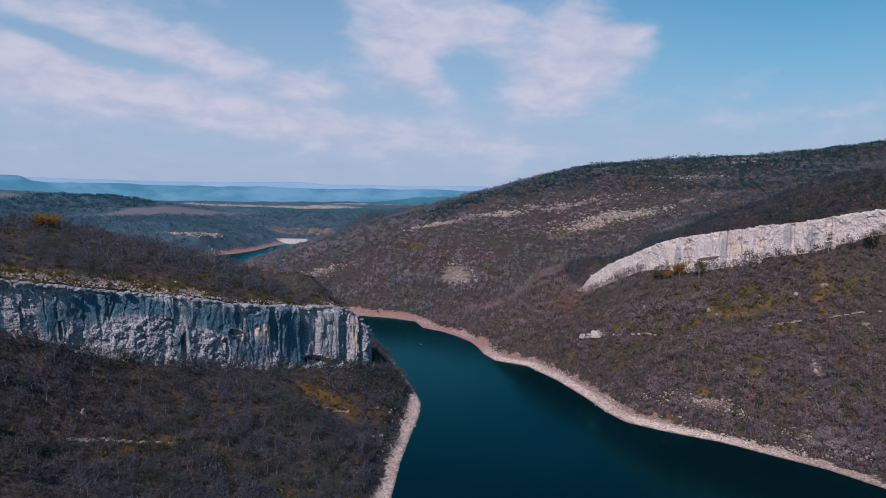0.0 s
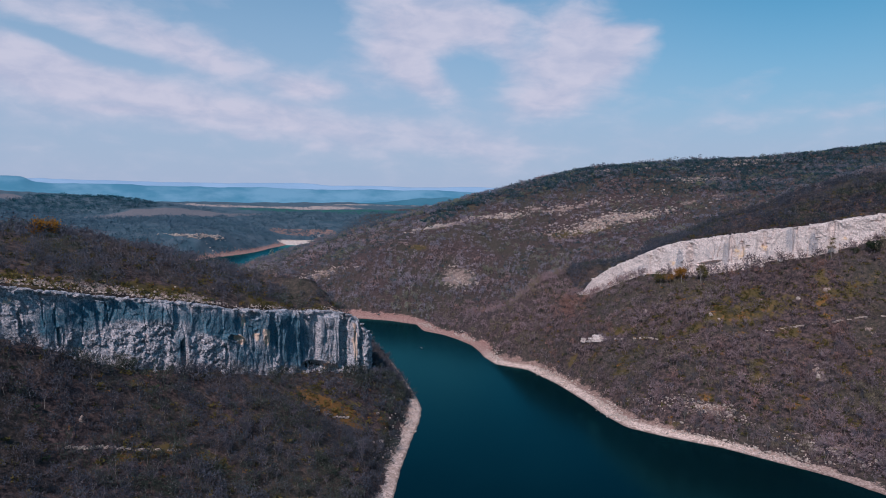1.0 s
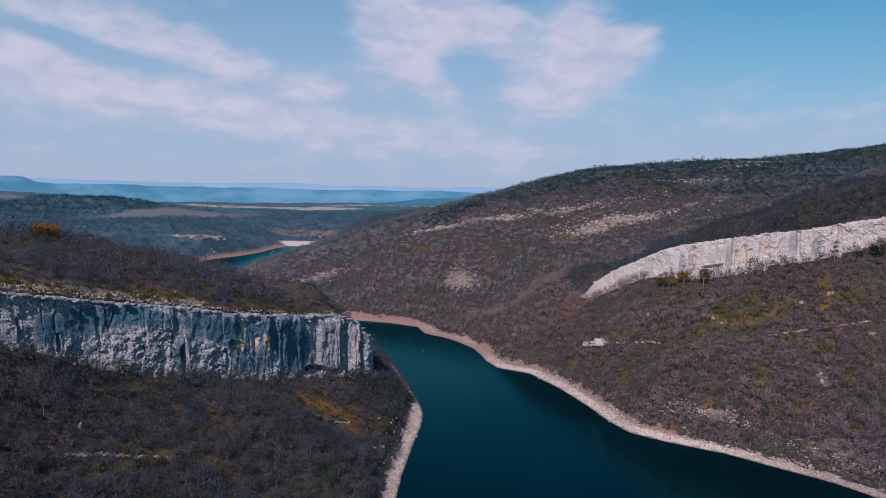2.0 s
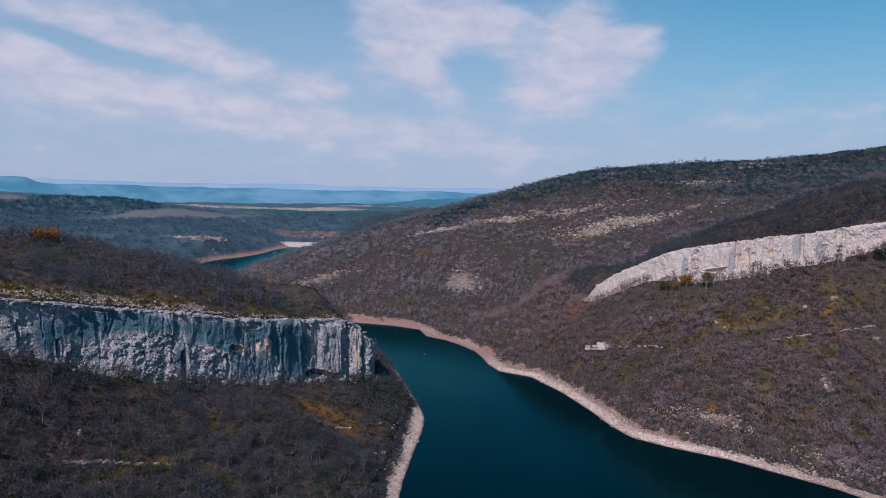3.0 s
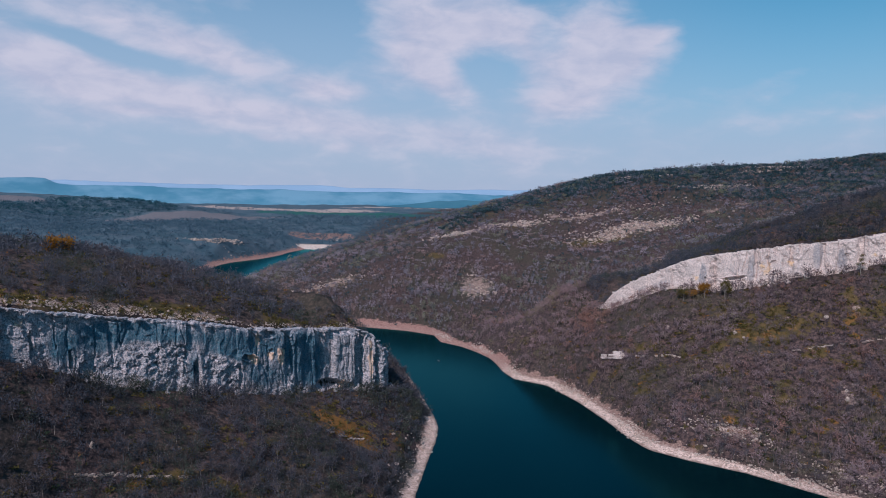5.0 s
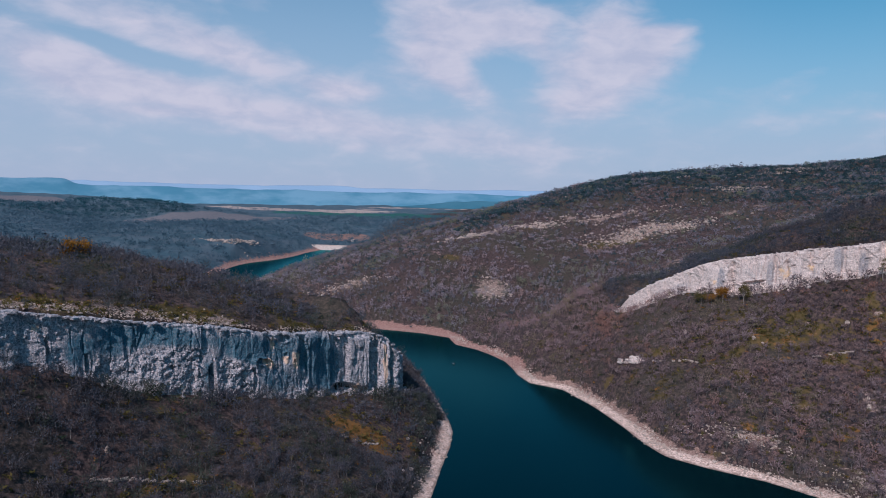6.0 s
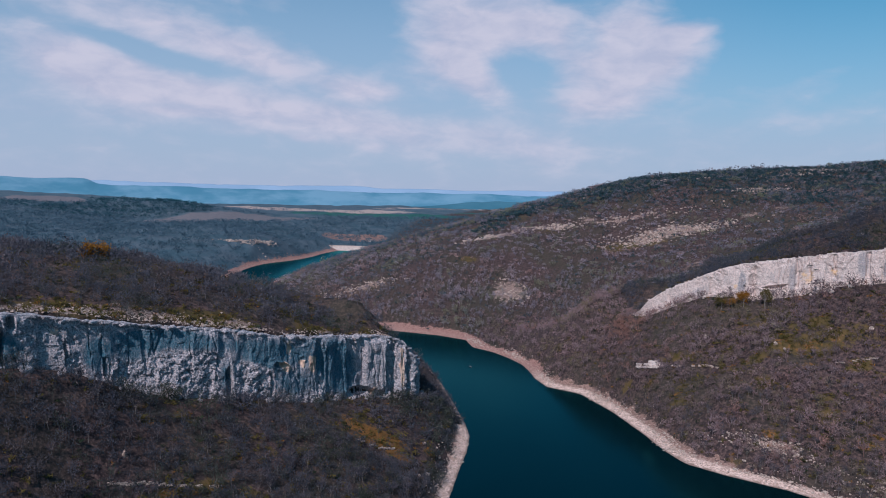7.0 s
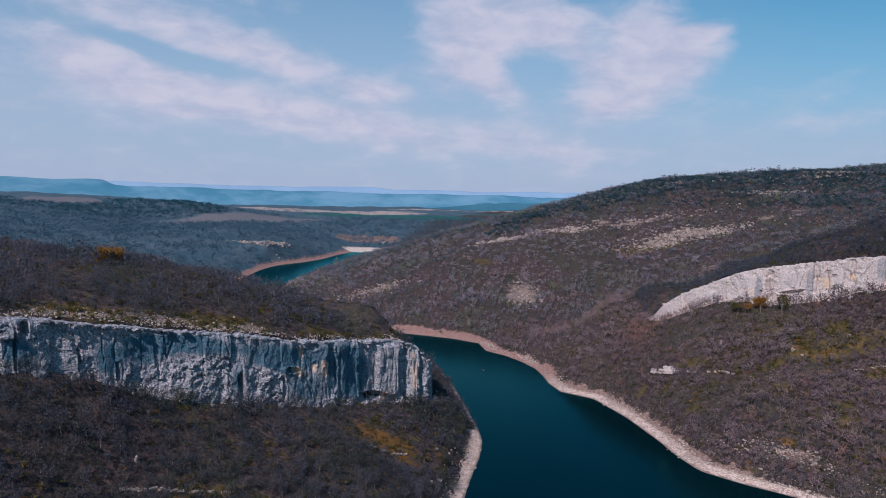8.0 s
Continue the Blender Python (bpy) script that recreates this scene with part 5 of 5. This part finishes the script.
def build_boat():
    """A small open fishing boat lying on the lake."""
    boat = new("fishing_boat")
    boat.matrix_world = pose(-105.2, 686.5, 0.05, 0, 0, 35)
    bm = bmesh.new()
    rings = []
    for k in range(9):
        t = k / 8
        w = 0.78 * (1 - max(0, (t - 0.45) / 0.55) ** 2.2) + 0.03
        y, up = -2.1 + 4.3 * t, 0.18 * max(0, t - 0.5)
        ring = [(-w, y, 0.5 + up), (-w * 0.82, y, 0.02), (0, y, -0.14 + up * 0.6), (w * 0.82, y, 0.02), (w, y, 0.5 + up),
                (w - 0.07, y, 0.5 + up), (w * 0.72, y, 0.10), (-w * 0.72, y, 0.10), (-w + 0.07, y, 0.5 + up)]
        rings.append([bm.verts.new(p) for p in ring])
    for a, b in zip(rings, rings[1:]):
        for q in range(9):
            bm.faces.new((a[q], a[(q + 1) % 9], b[(q + 1) % 9], b[q]))
    bm.faces.new(rings[0])
    bm.faces.new(rings[-1][::-1])
    bmesh.ops.recalc_face_normals(bm, faces=bm.faces)
    part("hull", bm, plain_material("boat_paint", (0.10, 0.13, 0.15), (0.16, 0.19, 0.21), 2.0, 0.5), boat, "grey-blue hull")
    for y in (-1.1, 0.3):
        bm = bmesh.new()
        bmesh.ops.create_cube(bm, size=1.0)
        bmesh.ops.scale(bm, vec=(1.3, 0.28, 0.05), verts=bm.verts)
        bmesh.ops.bevel(bm, geom=list(bm.edges), offset=0.012, segments=1, affect="EDGES")
        part("bench", bm, plain_material("bench_wood", (0.22, 0.15, 0.09), (0.32, 0.22, 0.14), 6.0), boat).location = (0, y, 0.36)
    bm = bmesh.new()
    bmesh.ops.create_cube(bm, size=1.0)
    bmesh.ops.scale(bm, vec=(0.32, 0.36, 0.5), verts=bm.verts)
    bmesh.ops.bevel(bm, geom=list(bm.edges), offset=0.07, segments=2, affect="EDGES")
    motor = part("outboard_engine", bm, plain_material("engine_cover", (0.02, 0.02, 0.022), (0.04, 0.04, 0.042), 5.0, 0.4), boat, "dark outboard engine")
    motor.location = (0, -2.25, 0.75)
    bm = bmesh.new()
    bmesh.ops.create_cone(bm, segments=8, radius1=0.07, radius2=0.05, depth=0.9, cap_ends=True)
    part("shaft", bm, plain_material("engine_shaft", (0.03, 0.03, 0.03), (0.05, 0.05, 0.05), 5.0, 0.4), motor).location = (0, -0.05, -0.6)
    tagged(boat, "small grey-blue fishing boat resting on teal water", "boat")


build_boat()


def build_dam():
    """The low stone-faced bank that ends the far arm of the lake."""
    dam = new("embankment_dam")
    dam.location = (-590, 1845, 0)
    stone = plain_material("dam_stone", (0.42, 0.33, 0.29), (0.60, 0.50, 0.45), 0.3)
    bm = bmesh.new()
    prof = ((-26, -3), (-6, 11), (-5.5, 11.6), (2, 11.6), (2.5, 11), (16, 3), (20, -3))
    rows = []
    for k in range(33):
        x = -78 + 158 * k / 32
        rows.append([bm.verts.new((x, y + 6 * math.sin(k / 32 * math.pi), z + 0.25 * math.sin(k * 2.1 + y))) for y, z in prof])
    for p, q in zip(rows, rows[1:]):
        for i in range(len(prof) - 1):
            bm.faces.new((p[i], q[i], q[i + 1], p[i + 1]))
    bm.faces.new(rows[0])
    bm.faces.new(rows[-1][::-1])
    bmesh.ops.recalc_face_normals(bm, faces=bm.faces)
    part("bank", bm, stone, dam)
    bm = bmesh.new()
    for k in range(33):
        x = -78 + 158 * k / 32
        for y, z in ((-6.2, 11.3), (-6.2, 12.5), (-5.6, 12.5), (-5.6, 11.3)):
            bm.verts.new((x, y + 6 * math.sin(k / 32 * math.pi), z))
    bm.verts.ensure_lookup_table()
    for k in range(32):
        for i in range(4):
            a, b = k * 4 + i, k * 4 + (i + 1) % 4
            bm.faces.new((bm.verts[a], bm.verts[b], bm.verts[b + 4], bm.verts[a + 4]))
    part("parapet", bm, stone, dam)
    tagged(dam, "pale stone-faced embankment dam closing the far lake arm", "dam")
    shed = new("shed")
    x, y = -600, 1985
    shed.location = (x, y, ground_z(x, y))
    bm = bmesh.new()
    bmesh.ops.create_cube(bm, size=1.0)
    bmesh.ops.scale(bm, vec=(9, 6, 4.4), verts=bm.verts)
    bmesh.ops.bevel(bm, geom=list(bm.edges), offset=0.1, segments=1, affect="EDGES")
    part("wall", bm, plain_material("shed_plaster", (0.62, 0.60, 0.58), (0.75, 0.73, 0.70), 0.5), shed).location = (0, 0, 1.9)
    bm = bmesh.new()
    tri = [[bm.verts.new((sx, sy, sz)) for sy, sz in ((-3.5, 3.9), (3.5, 3.9), (0, 5.9))] for sx in (-5, 5)]
    bm.faces.new(tri[0])
    bm.faces.new(tri[1][::-1])
    for i in range(3):
        j = (i + 1) % 3
        bm.faces.new((tri[0][i], tri[1][i], tri[1][j], tri[0][j]))
    bmesh.ops.recalc_face_normals(bm, faces=bm.faces)
    part("roof", bm, plain_material("shed_roof", (0.30, 0.24, 0.22), (0.38, 0.30, 0.27), 0.5), shed)
    tagged(shed, "small whitewashed shed in a brown field", "shed")


build_dam()


def build_tree_rows():
    """Lines of trees between the far fields."""
    rng = np.random.default_rng(81)
    far = [twig_proto(rng, h, w, 0, 16, 0.4, 3, fat=3.5) for h, w in ((11, 5.5), (9, 6.5), (13, 5.0))]
    for (ax, ay), (bx, by), n, wide in (((-1230, 2420), (-560, 2420), 150, 12), ((-1640, 3020), (-1000, 3020), 130, 14), ((-1250, 2720), (-960, 2580), 60, 16), ((-1330, 1930), (-1080, 1930), 60, 12),
                                        ((-660, 1862), (-620, 1850), 16, 9), ((-1000, 2760), (-300, 2870), 70, 10)):
        t = rng.random(n)
        x, y = ax + (bx - ax) * t + rng.normal(0, wide, n), ay + (by - ay) * t + rng.normal(0, wide, n)
        ob = plant("tree_row", np.c_[x, y, land(x, y)], far, TWIG_HAZY, rng.uniform(0.7, 1.3, n), rng.random(n), "dark row of trees between far fields", rng)


build_tree_rows()


def build_single_trees(models_of, xs, ys, label, group, seed):
    """The nearest trees of a slope, each on its own."""
    rng = np.random.default_rng(seed)
    models = []
    for h, w in models_of:
        V, F, n = twig_proto(rng, h, w, 6, 150, 0.13, 5, fat=1.1)
        tree = new("tree")
        cut = F[:n].max() + 1
        link_mesh("trunk", V[:cut], F[:n], BARK, tree)
        link_mesh("crown", V[cut:], F[n:] - cut, TWIG_SOLO, tree)
        models.append(tagged(tree, label, "tree", group=group))
    x, y = rng.uniform(*xs, 1200), rng.uniform(*ys, 1200)
    keep = wooded(x, y, rng) & (near_line(x, y, LINE_A)[0] > 8)
    x, y = x[keep][:150], y[keep][:150]
    z = land(x, y)
    for k in range(len(x)):
        m = pose(x[k], y[k], z[k], rng.normal() * 4, rng.normal() * 4, rng.uniform(0, 360))
        if k < len(models):
            models[k].matrix_world = m
        else:
            ob = copy_thing(models[k % len(models)], m)
            s = rng.uniform(0.75, 1.2)
            ob.scale = (s, s, s)


build_single_trees(((7.5, 2.8), (6.4, 3.0), (8.2, 2.7), (5.6, 2.8), (6.8, 3.2)), (-205, -78), (250, 372), "bare grey deciduous tree on the dark slope", "bare trees of the near slope", 91)
build_single_trees(((6.5, 2.8), (5.4, 2.8), (7.2, 2.6), (4.8, 2.6)), (45, 205), (432, 530), "bare brown tree above the stony beach", "bare trees of the lake slope", 92)
